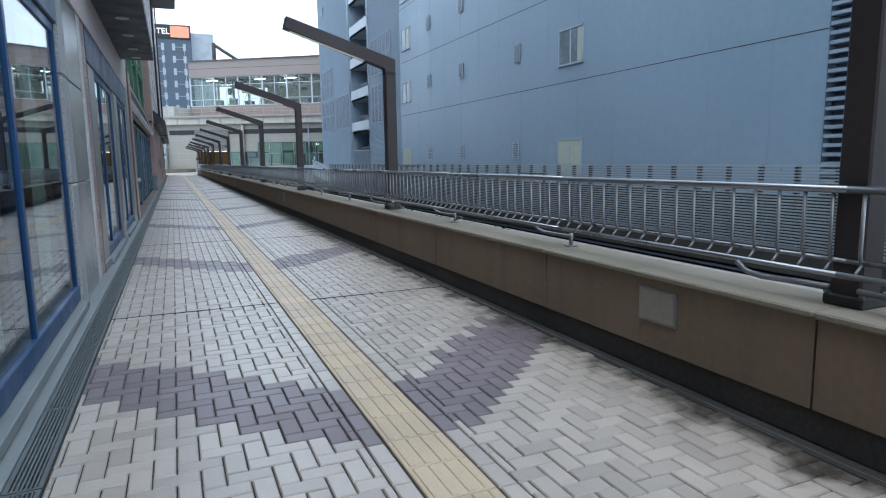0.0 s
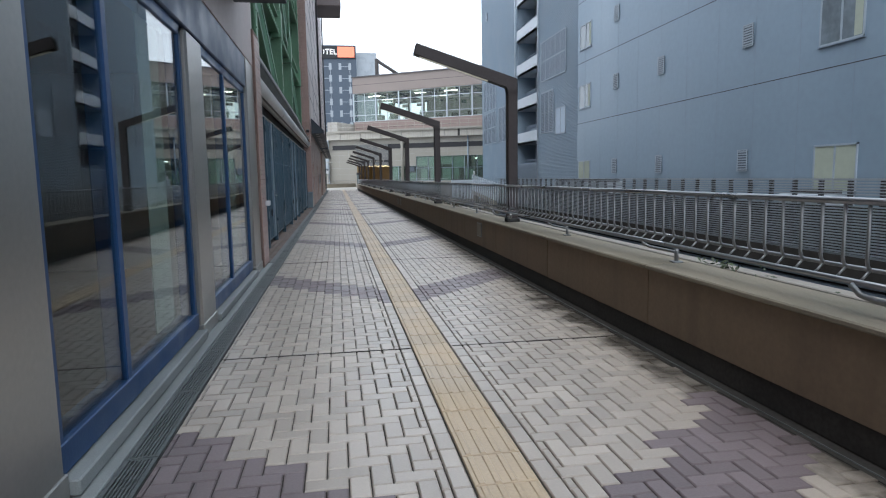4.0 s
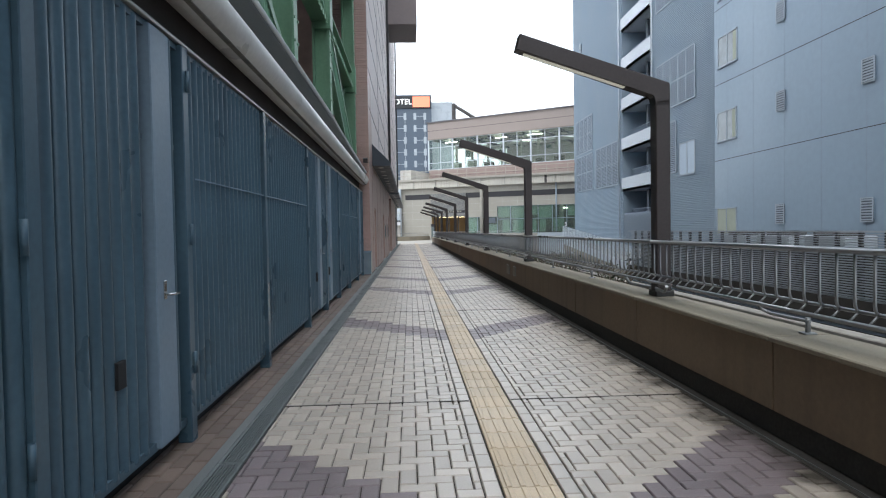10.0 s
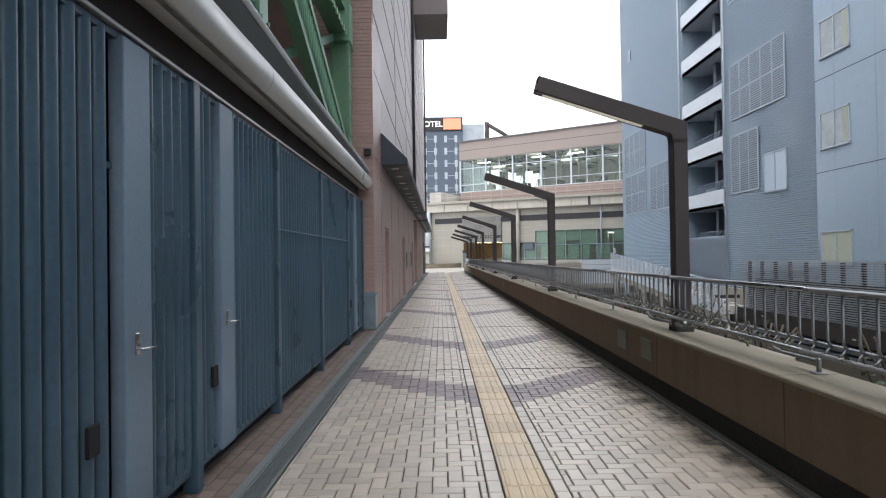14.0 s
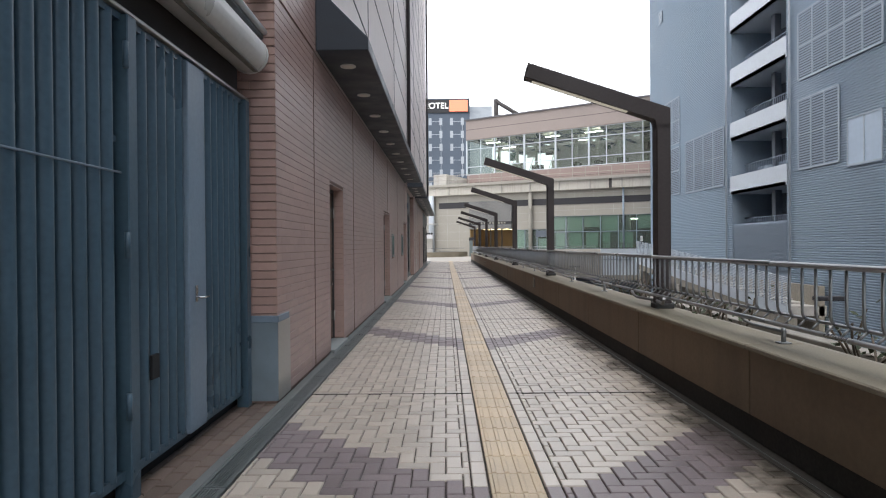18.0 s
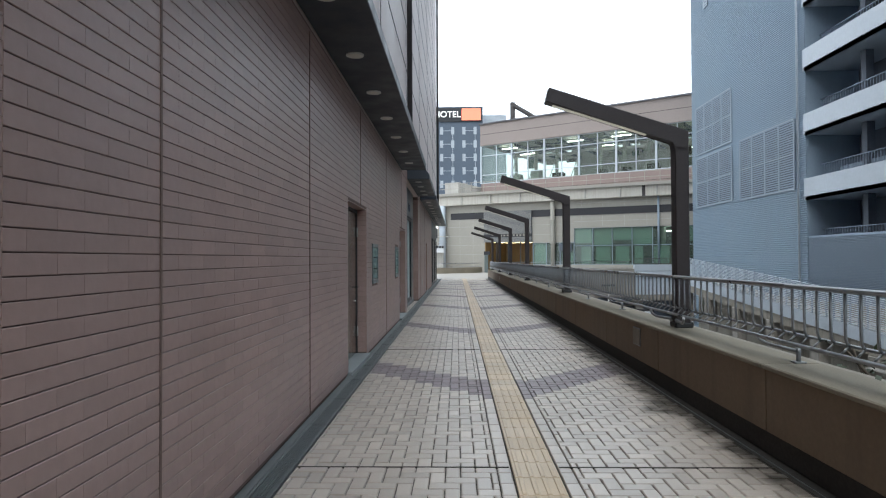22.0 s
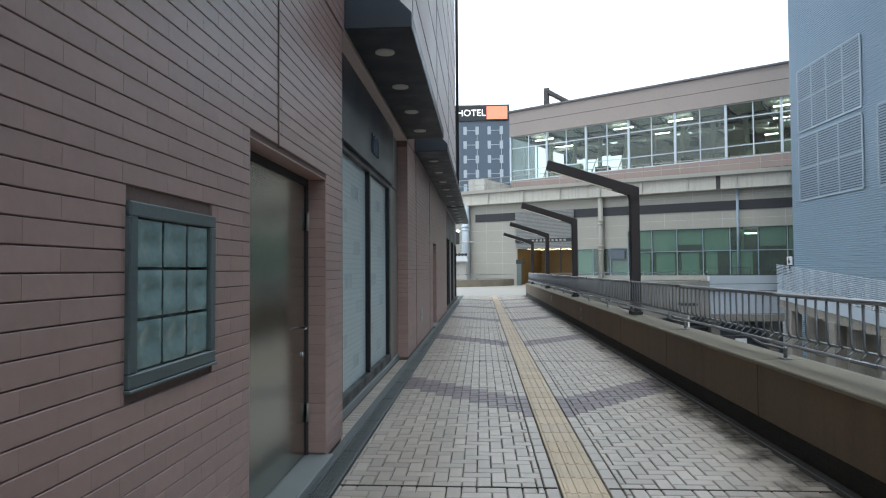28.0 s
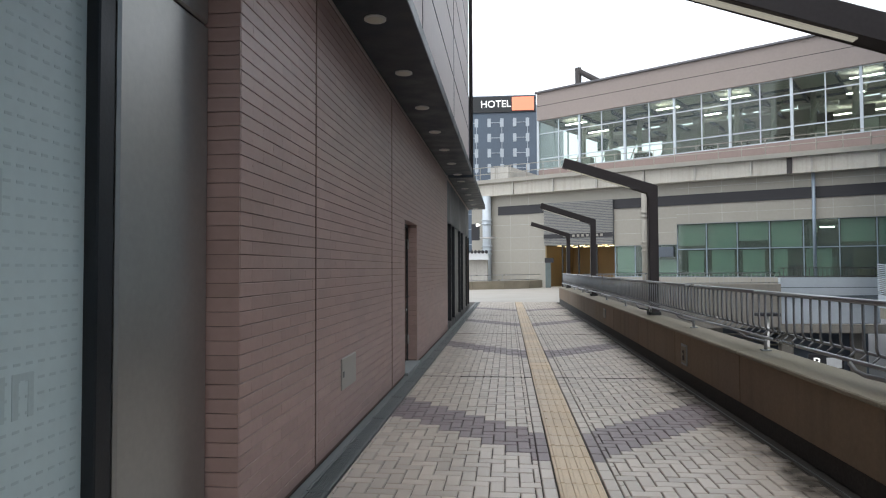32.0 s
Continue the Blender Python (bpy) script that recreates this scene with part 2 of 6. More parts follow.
M = dict(
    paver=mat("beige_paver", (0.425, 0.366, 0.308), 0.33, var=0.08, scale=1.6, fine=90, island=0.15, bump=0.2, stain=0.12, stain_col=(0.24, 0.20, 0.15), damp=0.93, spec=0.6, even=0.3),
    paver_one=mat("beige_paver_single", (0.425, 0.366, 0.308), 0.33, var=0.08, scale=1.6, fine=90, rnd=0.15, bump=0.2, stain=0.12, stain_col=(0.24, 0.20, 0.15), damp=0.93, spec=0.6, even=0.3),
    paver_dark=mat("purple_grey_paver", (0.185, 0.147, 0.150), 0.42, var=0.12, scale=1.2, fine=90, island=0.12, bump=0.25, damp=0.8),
    paver_dark_one=mat("purple_grey_paver_single", (0.185, 0.147, 0.150), 0.42, var=0.12, scale=1.2, fine=90, rnd=0.12, bump=0.25),
    tactile=mat("yellow_tactile", (0.520, 0.398, 0.262), 0.45, var=0.10, scale=1.5, fine=70, rnd=0.10, bump=0.2, stain=0.3, stain_col=(0.22, 0.16, 0.09)),
    grout=mat("dark_grout", (0.055, 0.048, 0.040), 0.9, var=0.2, scale=4, fine=100),
    redbrick=mat("red_brown_paver", (0.145, 0.104, 0.083), 0.7, var=0.15, scale=1.5, fine=80, island=0.15, stain=0.4, stain_col=(0.09, 0.07, 0.06)),
    steel_grate=mat("galvanised_grating", (0.145, 0.158, 0.156), 0.6, 0.4, var=0.15),
    kerb=mat("grey_granite_kerb", (0.235, 0.25, 0.245), 0.6, var=0.15, scale=2, fine=150),
    parapet=mat("brown_painted_render", (0.200, 0.146, 0.098), 0.8, var=0.10, scale=0.9, fine=30, bump=0.3, streak=0.35, stain_col=(0.10, 0.075, 0.055)),
    skirting=mat("dark_mossy_skirting", (0.045, 0.041, 0.037), 0.9, var=0.3, scale=2, fine=40),
    coping=mat("mossy_concrete_coping", (0.232, 0.202, 0.152), 0.85, var=0.14, scale=1.2, fine=60, bump=0.35, stain=0.5, stain_col=(0.15, 0.14, 0.085)),
    stainless_dull=mat("dull_stainless_tube", (0.27, 0.275, 0.28), 0.45, 0.8, var=0.1, scale=2, fine=40, bump=0.03),
    stainless=mat("stainless_tube", (0.330, 0.340, 0.355), 0.36, 1.0, var=0.08, scale=2, fine=40, bump=0.03),
    bronze=mat("dark_bronze_steel", (0.045, 0.037, 0.037), 0.5, 0.3, var=0.12, scale=1.2, fine=40, bump=0.05),
    strip=glow("lit_lamp_strip", (0.62, 0.60, 0.50), 0.22),
    lens=mat("lamp_diffuser", (0.62, 0.60, 0.52), 0.4, var=0.05),
    rubber=mat("black_base", (0.03, 0.03, 0.03), 0.7, var=0.1),
    tile=mat("pinkish_brown_wall_tile", (0.375, 0.246, 0.213), 0.40, var=0.06, scale=1.0, fine=22, island=0.07, bump=0.3, spec=0.5, even=0.2, stain=0.22, stain_col=(0.40, 0.32, 0.31)),
    tile_one=mat("pinkish_brown_wall_tile_single", (0.375, 0.246, 0.213), 0.40, var=0.06, scale=1.0, fine=22, rnd=0.07, bump=0.3, spec=0.5, even=0.2, stain=0.22, stain_col=(0.40, 0.32, 0.31)),
    mortar=mat("dark_mortar", (0.185, 0.125, 0.106), 0.9, var=0.15),
    panel=mat("pale_pink_wall_panel", (0.62, 0.53, 0.505), 0.6, var=0.05, scale=0.5, fine=10, bump=0.03, streak=0.06, stain_col=(0.2, 0.17, 0.16)),
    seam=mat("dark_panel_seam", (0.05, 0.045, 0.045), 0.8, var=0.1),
    fence=mat("blue_grey_painted_steel", (0.056, 0.099, 0.132), 0.36, 0.1, var=0.14, scale=1.2, fine=30, bump=0.08, streak=0.3, stain_col=(0.045, 0.065, 0.085), island=0.08),
    fence_pale=mat("pale_blue_painted_steel", (0.17, 0.23, 0.29), 0.45, 0.1, var=0.1, scale=1.2, fine=30, bump=0.05),
    bay=mat("dull_mauve_cladding", (0.20, 0.165, 0.16), 0.6, var=0.06, scale=0.5, fine=6, bump=0.03),
    # near-black that stands in for deep shade in gaps, slots and channels
    dark=mat("deep_shade_black", (0.012, 0.012, 0.013), 0.9, var=0.1),
    duct_dirt=mat("dirty_duct_seam", (0.16, 0.15, 0.13), 0.8, var=0.4, scale=6, fine=30),
    pipe=mat("silver_painted_duct", (0.58, 0.57, 0.55), 0.38, 0.15, var=0.08, scale=1.0, fine=20, bump=0.04, stain=0.35, stain_col=(0.2, 0.19, 0.17)),
    green=mat("green_painted_steel", (0.135, 0.265, 0.165), 0.5, 0.1, var=0.12, scale=1.0, fine=20, bump=0.06, stain=0.15, stain_col=(0.04, 0.09, 0.045)),
    blue=mat("blue_window_frame", (0.020, 0.066, 0.170), 0.4, 0.2, var=0.08),
    blue_band=mat("dull_blue_fascia", (0.070, 0.100, 0.170), 0.45, 0.2, var=0.07),
    silver=mat("brushed_aluminium_panel", (0.385, 0.375, 0.350), 0.34, 0.75, var=0.06, scale=0.8, fine=30, bump=0.03, even=0.2),
    granite=mat("speckled_grey_granite", (0.35, 0.35, 0.345), 0.5, var=0.38, scale=55, fine=160, bump=0.05),
    polished=mat("polished_grey_stone", (0.20, 0.197, 0.19), 0.24, var=0.05, scale=0.8, fine=90, bump=0.02, even=0.15),
    glass=glass("shop_glass", (0.80, 0.85, 0.85), 1.6),
    curtain=mat("pale_green_curtain", (0.50, 0.57, 0.50), 0.9, var=0.08),
    # room brown with the dimness of the unlit interior mixed into the colour
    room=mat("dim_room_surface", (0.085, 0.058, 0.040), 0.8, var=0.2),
    door=mat("brushed_steel_door", (0.335, 0.332, 0.292), 0.2, 1.0, var=0.03, scale=0.6, fine=5, bump=0.25, even=0.2),
    chrome=mat("chrome_handle", (0.62, 0.62, 0.62), 0.2, 1.0, var=0.03),
    film=mat("frosted_window_film", (0.56, 0.645, 0.635), 0.4, var=0.04, scale=0.5, fine=20, bump=0.02),
    film_mark=mat("grey_film_print", (0.475, 0.555, 0.55), 0.5, var=0.05),
    blackframe=mat("black_window_frame", (0.02, 0.022, 0.025), 0.4, 0.2, var=0.1),
    canopy=mat("dark_slate_canopy", (0.032, 0.040, 0.052), 0.5, 0.2, var=0.1),
    downlight=mat("white_downlight_ring", (0.6, 0.6, 0.58), 0.5, var=0.05),
    block=mat("glass_block", (0.200, 0.290, 0.275), 0.12, var=0.15, scale=9, fine=40, bump=0.02, spec=0.8),
    block_frame=mat("grey_green_metal_frame", (0.13, 0.16, 0.16), 0.45, 0.3, var=0.1),
    greywall=mat("blue_grey_wall_panel", (0.258, 0.340, 0.420), 0.42, 0.15, var=0.05, scale=0.15, fine=3.0, bump=0.02, streak=0.05, stain_col=(0.2, 0.26, 0.33)),
    corr=mat("corrugated_grey_cladding", (0.265, 0.340, 0.415), 0.5, 0.15, 0.05, 0.35, 8.0, 0.0, streak=0.05),
    louver=mat("grey_louvre", (0.27, 0.33, 0.40), 0.5, 0.3, var=0.05),
    # shade between the louvre blades is put into this dark backing colour
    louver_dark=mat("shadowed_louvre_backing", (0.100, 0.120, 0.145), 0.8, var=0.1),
    white=mat("white_painted_metal", (0.66, 0.68, 0.70), 0.5, 0.0, var=0.05, scale=0.5, fine=8, bump=0.02, stain=0.1, stain_col=(0.4, 0.4, 0.4)),
    yellowblind=mat("drawn_yellowish_blind", (0.400, 0.440, 0.360), 0.8, var=0.05),
    concrete=mat("weathered_concrete", (0.43, 0.415, 0.385), 0.85, var=0.12, scale=0.4, fine=8, bump=0.2, streak=0.3, stain_col=(0.15, 0.14, 0.13)),
    viaduct=mat("stained_cream_concrete", (0.50, 0.48, 0.43), 0.85, var=0.08, scale=0.4, fine=8, bump=0.15, streak=0.35, stain_col=(0.26, 0.19, 0.14)),
    roofedge=mat("grey_roof_trim", (0.13, 0.13, 0.14), 0.6, 0.2, var=0.08),
    stationwall=mat("cream_wall_panel", (0.32, 0.306, 0.270), 0.6, var=0.05, scale=0.3, fine=6, bump=0.03, streak=0.1, stain_col=(0.35, 0.33, 0.3)),
    stationrose=mat("rose_brown_cladding", (0.245, 0.185, 0.168), 0.6, var=0.06, scale=0.2, fine=5, bump=0.03, streak=0.12, stain_col=(0.2, 0.16, 0.14)),
    stationpink=mat("pinkish_beige_cladding", (0.275, 0.232, 0.215), 0.6, var=0.05, scale=0.2, fine=5, bump=0.03, streak=0.08, stain_col=(0.3, 0.24, 0.2)),
    blind=mat("pale_green_blind", (0.38, 0.43, 0.40), 0.8, var=0.06, scale=0.6),
    # the glazed hall's lack of light is put into this dark colour
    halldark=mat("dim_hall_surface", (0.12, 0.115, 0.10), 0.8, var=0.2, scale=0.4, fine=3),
    slate=mat("dark_slate_fascia", (0.055, 0.066, 0.082), 0.4, 0.2, var=0.07, scale=0.8),
    band=mat("dark_band", (0.03, 0.03, 0.035), 0.6, var=0.1),
    greenglass=glass("green_tinted_glass", (0.60, 0.72, 0.66), 1.5, 0.0, 0.06),
    stationglass=glass("station_glass", (0.72, 0.78, 0.74), 1.5),
    greenboard=mat("dull_green_board", (0.10, 0.16, 0.13), 0.6, var=0.1),
    hall=mat("station_hall_surface", (0.400, 0.400, 0.360), 0.8, var=0.1, scale=0.5, fine=4),
    lamp=glow("white_tube_lamp", (1.0, 0.96, 0.88), 12.0),
    warm=glow("warm_lamp", (1.0, 0.80, 0.45), 2.5),
    woodwall=mat("ochre_hall_wall", (0.250, 0.170, 0.080), 0.6, var=0.12, scale=0.6),
    hotel=mat("dark_slate_hotel_wall", (0.075, 0.10, 0.135), 0.5, var=0.08, scale=0.2, fine=2, bump=0.02),
    hotelwin=mat("pale_hotel_window", (0.360, 0.400, 0.440), 0.3, var=0.1, scale=0.3),
    greypane=mat("plain_pale_grey_pane", (0.36, 0.45, 0.55), 0.35, var=0.05, scale=0.3, fine=4, bump=0.0),
    sign=glow("orange_sign", (0.82, 0.21, 0.12), 0.5),
    letters=glow("white_sign_letter", (0.95, 0.95, 0.93), 0.5),
    asphalt=mat("asphalt", (0.055, 0.055, 0.057), 0.9, var=0.2, scale=0.3, fine=20),
    plaza=mat("pale_plaza_stone", (0.340, 0.315, 0.280), 0.55, var=0.08, scale=0.5, fine=15, bump=0.1, stain=0.2, stain_col=(0.25, 0.23, 0.21)),
    soil=mat("dark_planter_soil", (0.05, 0.042, 0.03), 0.95, var=0.3, scale=3, fine=40, bump=0.6),
    leaf=mat("dull_green_leaf", (0.040, 0.055, 0.026), 0.6, var=0.3, scale=4, fine=30, island=0.4),
    trunk=mat("grey_brown_bark", (0.10, 0.08, 0.06), 0.9, var=0.2, scale=5, fine=60),
    bolt=mat("bolt_steel", (0.25, 0.26, 0.26), 0.5, 0.6, var=0.1),
    offwhite=mat("grey_painted_metal", (0.360, 0.400, 0.440), 0.5, 0.1, var=0.06, scale=0.5, fine=8, bump=0.02, stain=0.2, stain_col=(0.3, 0.3, 0.3)),
    balcony=mat("pale_blue_grey_metal", (0.48, 0.53, 0.58), 0.5, 0.1, var=0.05, scale=0.5, fine=8, bump=0.02),
    rampwall=mat("brown_stained_concrete", (0.30, 0.275, 0.23), 0.9, var=0.15, scale=0.4, fine=8, bump=0.2, streak=0.4, stain_col=(0.09, 0.08, 0.07)),
    # dark grey with shade put into it, for the stair recess and undercroft
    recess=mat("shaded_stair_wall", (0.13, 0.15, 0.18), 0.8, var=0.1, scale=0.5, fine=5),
    ledge=mat("greenish_brown_concrete", (0.27, 0.245, 0.20), 0.9, var=0.14, scale=0.9, fine=20, bump=0.25, stain=0.4, stain_col=(0.14, 0.125, 0.09)),
    darkstone=mat("dark_kerb_stone", (0.125, 0.134, 0.132), 0.6, var=0.15, scale=2, fine=120),
    greyslat=mat("warm_grey_louvre", (0.27, 0.265, 0.255), 0.5, 0.2, var=0.06),
    edgewall=mat("brown_grey_panelled_concrete", (0.270, 0.250, 0.220), 0.85, var=0.1, scale=0.5, fine=8, bump=0.15, streak=0.3, stain_col=(0.12, 0.11, 0.095)),
    louver_frame=mat("pale_louvre_frame", (0.36, 0.42, 0.48), 0.5, 0.1, var=0.05),
    darkpane=mat("dim_office_window", (0.17, 0.21, 0.24), 0.12, var=0.25, scale=0.7, fine=3, bump=0.0, spec=0.6),
    water=mat("wet_roof_membrane", (0.10, 0.10, 0.105), 0.35, var=0.2, scale=0.8, fine=12),
)


# ---- building helpers ----
def box(bm, x0, x1, y0, y1, z0, z1, bevel=0.0):
    vs = [bm.verts.new((x, y, z)) for x in (x0, x1) for y in (y0, y1) for z in (z0, z1)]
    fs = [bm.faces.new([vs[i] for i in q]) for q in
          ((0, 1, 3, 2), (4, 6, 7, 5), (0, 4, 5, 1), (2, 3, 7, 6), (0, 2, 6, 4), (1, 5, 7, 3))]
    if bevel:
        bmesh.ops.bevel(bm, geom=list({e for f in fs for e in f.edges}), offset=bevel, segments=1, affect="EDGES")
    return bm


def boxes(*specs, bevel=0.0):
    bm = bmesh.new()
    for s in specs:
        box(bm, *s, bevel=bevel)
    return bm


def tube(bm, pts, r, seg=8):
    """A round tube along a line of points, closed at its ends."""
    pts = [Vector(p) for p in pts]
    rings = []
    for i, p in enumerate(pts):
        d = (pts[min(i + 1, len(pts) - 1)] - pts[max(i - 1, 0)]).normalized()
        u = d.cross(Vector((0, 0, 1)) if abs(d.z) < 0.9 else Vector((0, 1, 0))).normalized()
        v = d.cross(u)
        rings.append([bm.verts.new(p + r * (math.cos(a) * u + math.sin(a) * v))
                      for a in [2 * math.pi * k / seg for k in range(seg)]])
    for a, c in zip(rings, rings[1:]):
        for k in range(seg):
            bm.faces.new((a[k], a[(k + 1) % seg], c[(k + 1) % seg], c[k])).smooth = True
    bm.faces.new(rings[0][::-1])
    bm.faces.new(rings[-1])
    return bm


def tubes(r, *lines, seg=8):
    bm = bmesh.new()
    for pts in lines:
        tube(bm, pts, r, seg)
    return bm


def prism(bm, outline, y0, y1):
    """A solid whose outline of (x, z) points runs from y0 to y1."""
    a = [bm.verts.new((x, y0, z)) for x, z in outline]
    c = [bm.verts.new((x, y1, z)) for x, z in outline]
    k = len(outline)
    bm.faces.new(a[::-1])
    bm.faces.new(c)
    for i in range(k):
        bm.faces.new((a[i], a[(i + 1) % k], c[(i + 1) % k], c[i]))
    return bm


def disc(bm, c, r, h, axis="z", seg=20):
    x, y, z = c
    ends = {"z": ((x, y, z), (x, y, z + h)), "x": ((x, y, z), (x + h, y, z)), "y": ((x, y, z), (x, y + h, z))}[axis]
    return tube(bm, ends, r, seg)


def mesh_of(name, bm, material):
    bmesh.ops.recalc_face_normals(bm, faces=bm.faces[:])
    me = bpy.data.meshes.new(name)
    bm.to_mesh(me)
    bm.free()
    me.materials.append(material)
    return me


def part(name, bm, material, parent, label=""):
    ob = new(name, mesh_of(name, bm, material))
    ob.parent = parent
    return tagged(ob, label)


def thing(name, label, category, group="", at=(0, 0, 0), turn=0):
    ob = new(name)
    ob.matrix_basis = pose(*at, 0, 0, turn)
    return tagged(ob, label, category, group)


def solid(name, bm, material, label, category, group="", kind=""):
    return tagged(new(name, mesh_of(name, bm, material)), label, category, group, kind)


def structure(name, bm, material, label, category):
    return solid(name, bm, material, label, category, "", "structure")


def share(name, me, parent, m):
    ob = new(name, me)
    ob.parent = parent
    ob.matrix_basis = m
    return ob


def put_text(name, words, size, m, material, parent, depth=0.02, label=""):
    """Raised lettering as a mesh, lying in the plane of m."""
    cu = bpy.data.curves.new(name, "FONT")
    cu.body, cu.size, cu.extrude, cu.align_x = words, size, depth, "CENTER"
    tmp = new(name, cu)
    me = bpy.data.meshes.new_from_object(tmp.evaluated_get(bpy.context.evaluated_depsgraph_get()))
    bpy.data.objects.remove(tmp)
    me.materials.clear()
    me.materials.append(material)
    ob = new(name, me)
    ob.parent, ob.matrix_basis = parent, m
    return tagged(ob, label)

# ---- the walkway: y runs along it, x to its right, the tactile line at x = 0 ----
Y0, Y1 = -8.0, 84.0          # walkway's ends
POSTS = (1.95, 8.97, 16.29, 23.6, 30.85, 38.36, 45.65, 52.92, 60.93, 67.87, 75.25, 82.6)   # lamp posts
BAYS = (-5.35, *POSTS)
THIRDS = [-7.78] + [a + (c - a) * k / 3 for a, c in zip(BAYS, BAYS[1:]) for k in range(3)] + [82.6, Y1]
WALL, FENCE, EDGE = -1.85, -2.12, 1.72   # brick face, fence line, parapet's face
CHEVRONS = (-2.9, 2.75, 8.15, 13.68, 19.2, 25.0, 30.5, 34.1, 39.7, 45.1, 50.55, 56.3, 61.8, 67.3, 72.8, 78.3)
JOINTS = (0.7, 6.2, 11.7, 17.2, 22.2, 27.8, 32.4, 37.2, 42.9, 48.45, 54.2, 59.9, 65.4, 70.9, 76.4)

structure("ground", boxes((-900, 900, -700, 1600, -6.4, -6.0)), M["asphalt"], "dark asphalt ground of the lower street level", "ground")
floor = structure("floor", boxes((-2.5, 1.75, Y0, Y1, -0.5, -0.014)), M["grout"], "raised walkway paved with beige bricks in a herringbone", "floor")
structure("plaza_floor", boxes((-14, 2.2, Y1, 112, -0.5, -0.004), (2.2, 4.4, 90.4, 112, -0.5, -0.004), (4.4, 8.0, 93.6, 112, -0.5, -0.004), (8.0, 15.6, 96.2, 112, -0.5, -0.004), (15.6, 30, 97.0, 112, -0.5, -0.004)), M["plaza"], "pale stone plaza before the station", "plaza")

# transverse joints in the paving
for y in JOINTS:
    structure("floor_joint", boxes((-1.62, -0.17, y - 0.008, y + 0.008, -0.01, 0.003), (0.17, 1.62, y - 0.008, y + 0.008, -0.01, 0.003)),
              M["grout"], "dark movement joint across the paving", "floor joint")

# drain along the wall
for k in range(92):
    y = Y0 + k
    if k == 0:
        bm = boxes((-1.785, -1.765, 0.005, 0.995, -0.03, 0.004), (-1.655, -1.635, 0.005, 0.995, -0.03, 0.004),
                   (-1.785, -1.635, 0.005, 0.02, -0.03, 0.003), (-1.785, -1.635, 0.98, 0.995, -0.03, 0.003))
        for i in range(6):
            box(bm, -1.757 + i * 0.0175, -1.748 + i * 0.0175, 0.02, 0.98, -0.02, 0.002)
        for i in range(1, 10):
            box(bm, -1.765, -1.655, i * 0.1 - 0.003, i * 0.1 + 0.003, -0.02, -0.002)
        grate = solid("drain_grating", bm, M["steel_grate"], "grey steel drain grating set in the paving", "drain grating", "gratings of the drain")
        grate.matrix_basis = pose(0, y, 0)
    else:
        copy_thing(grate, pose(0, y, 0))
structure("drain_channel", boxes((-1.79, -1.63, Y0, Y1, -0.2, -0.03)), M["dark"], "dark drain channel under the gratings", "drain")

structure("drain_kerb", boxes((-1.853, -1.79, 17.42, Y1, -0.1, 0.003), bevel=0.002), M["darkstone"], "dark kerb strip beside the drain", "kerb")

# parapet with its coping and skirting
parapet = structure("parapet", boxes((EDGE + 0.02, EDGE + 0.34, Y0, Y1, -3.0, 0.58)), M["grout"], "low brown rendered parapet wall", "parapet")
for y, e in zip([Y0] + THIRDS, THIRDS):
    if e - y > 0.1:
        part("panel", boxes((EDGE, EDGE + 0.05, y + 0.007, e - 0.007, 0.16, 0.612), bevel=0.004), M["parapet"], parapet)
        part("coping_stone", boxes((EDGE - 0.032, EDGE + 0.40, y + 0.004, e - 0.004, 0.613, 0.65), bevel=0.009), M["coping"], parapet, "mossy concrete coping")
        part("skirting", boxes((EDGE + 0.012, EDGE + 0.05, y, e, 0.0, 0.157)), M["skirting"], parapet, "dark damp skirting")
structure("parapet_gutter", boxes((1.625, EDGE + 0.02, Y0, Y1, -0.05, -0.008)), M["skirting"], "dark mossy gutter along the foot of the parapet", "gutter")
structure("gutter_edge", boxes((1.655, 1.661, Y0, Y1, -0.02, -0.002)), M["darkstone"], "thin grey edging strip of the gutter", "edging")
structure("planter_ledge", boxes((EDGE + 0.42, 2.7, 30.0, 57.0, -0.4, 0.50), bevel=0.015), M["ledge"], "wide brownish concrete ledge beyond the railing", "ledge")
structure("parapet_outer_wall", boxes((EDGE + 0.34, EDGE + 0.39, Y0, Y1, -3.0, 0.58)), M["rampwall"], "concrete outer face of the parapet", "wall")

# small plates and box covers on the parapet
for y, z, w, h in ((3.0, 0.445, 0.33, 0.22), (17.42, 0.44, 0.32, 0.24), (31.17, 0.42, 0.34, 0.22), (32.08, 0.41, 0.36, 0.22), (46.45, 0.45, 0.3, 0.22), (71.5, 0.42, 0.3, 0.2)):
    t = thing("cover_plate", "small brown metal cover plate on the parapet", "cover plate", "plates on the parapet")
    part("frame", boxes((EDGE - 0.012, EDGE, y - w / 2, y + w / 2, z - h / 2, z + h / 2), bevel=0.003), M["bolt"], t)
    part("lid", boxes((EDGE - 0.018, EDGE - 0.012, y - w / 2 + 0.015, y + w / 2 - 0.015, z - h / 2 + 0.015, z + h / 2 - 0.015), bevel=0.002), M["ledge"], t)

t = thing("sign_plaque", "pale framed pictogram plaque on the parapet", "plaque")
part("frame", boxes((EDGE - 0.014, EDGE, 64.97, 65.21, 0.23, 0.49), bevel=0.003), M["kerb"], t)
part("face", boxes((EDGE - 0.018, EDGE - 0.014, 65.0, 65.18, 0.26, 0.46)), M["coping"], t)
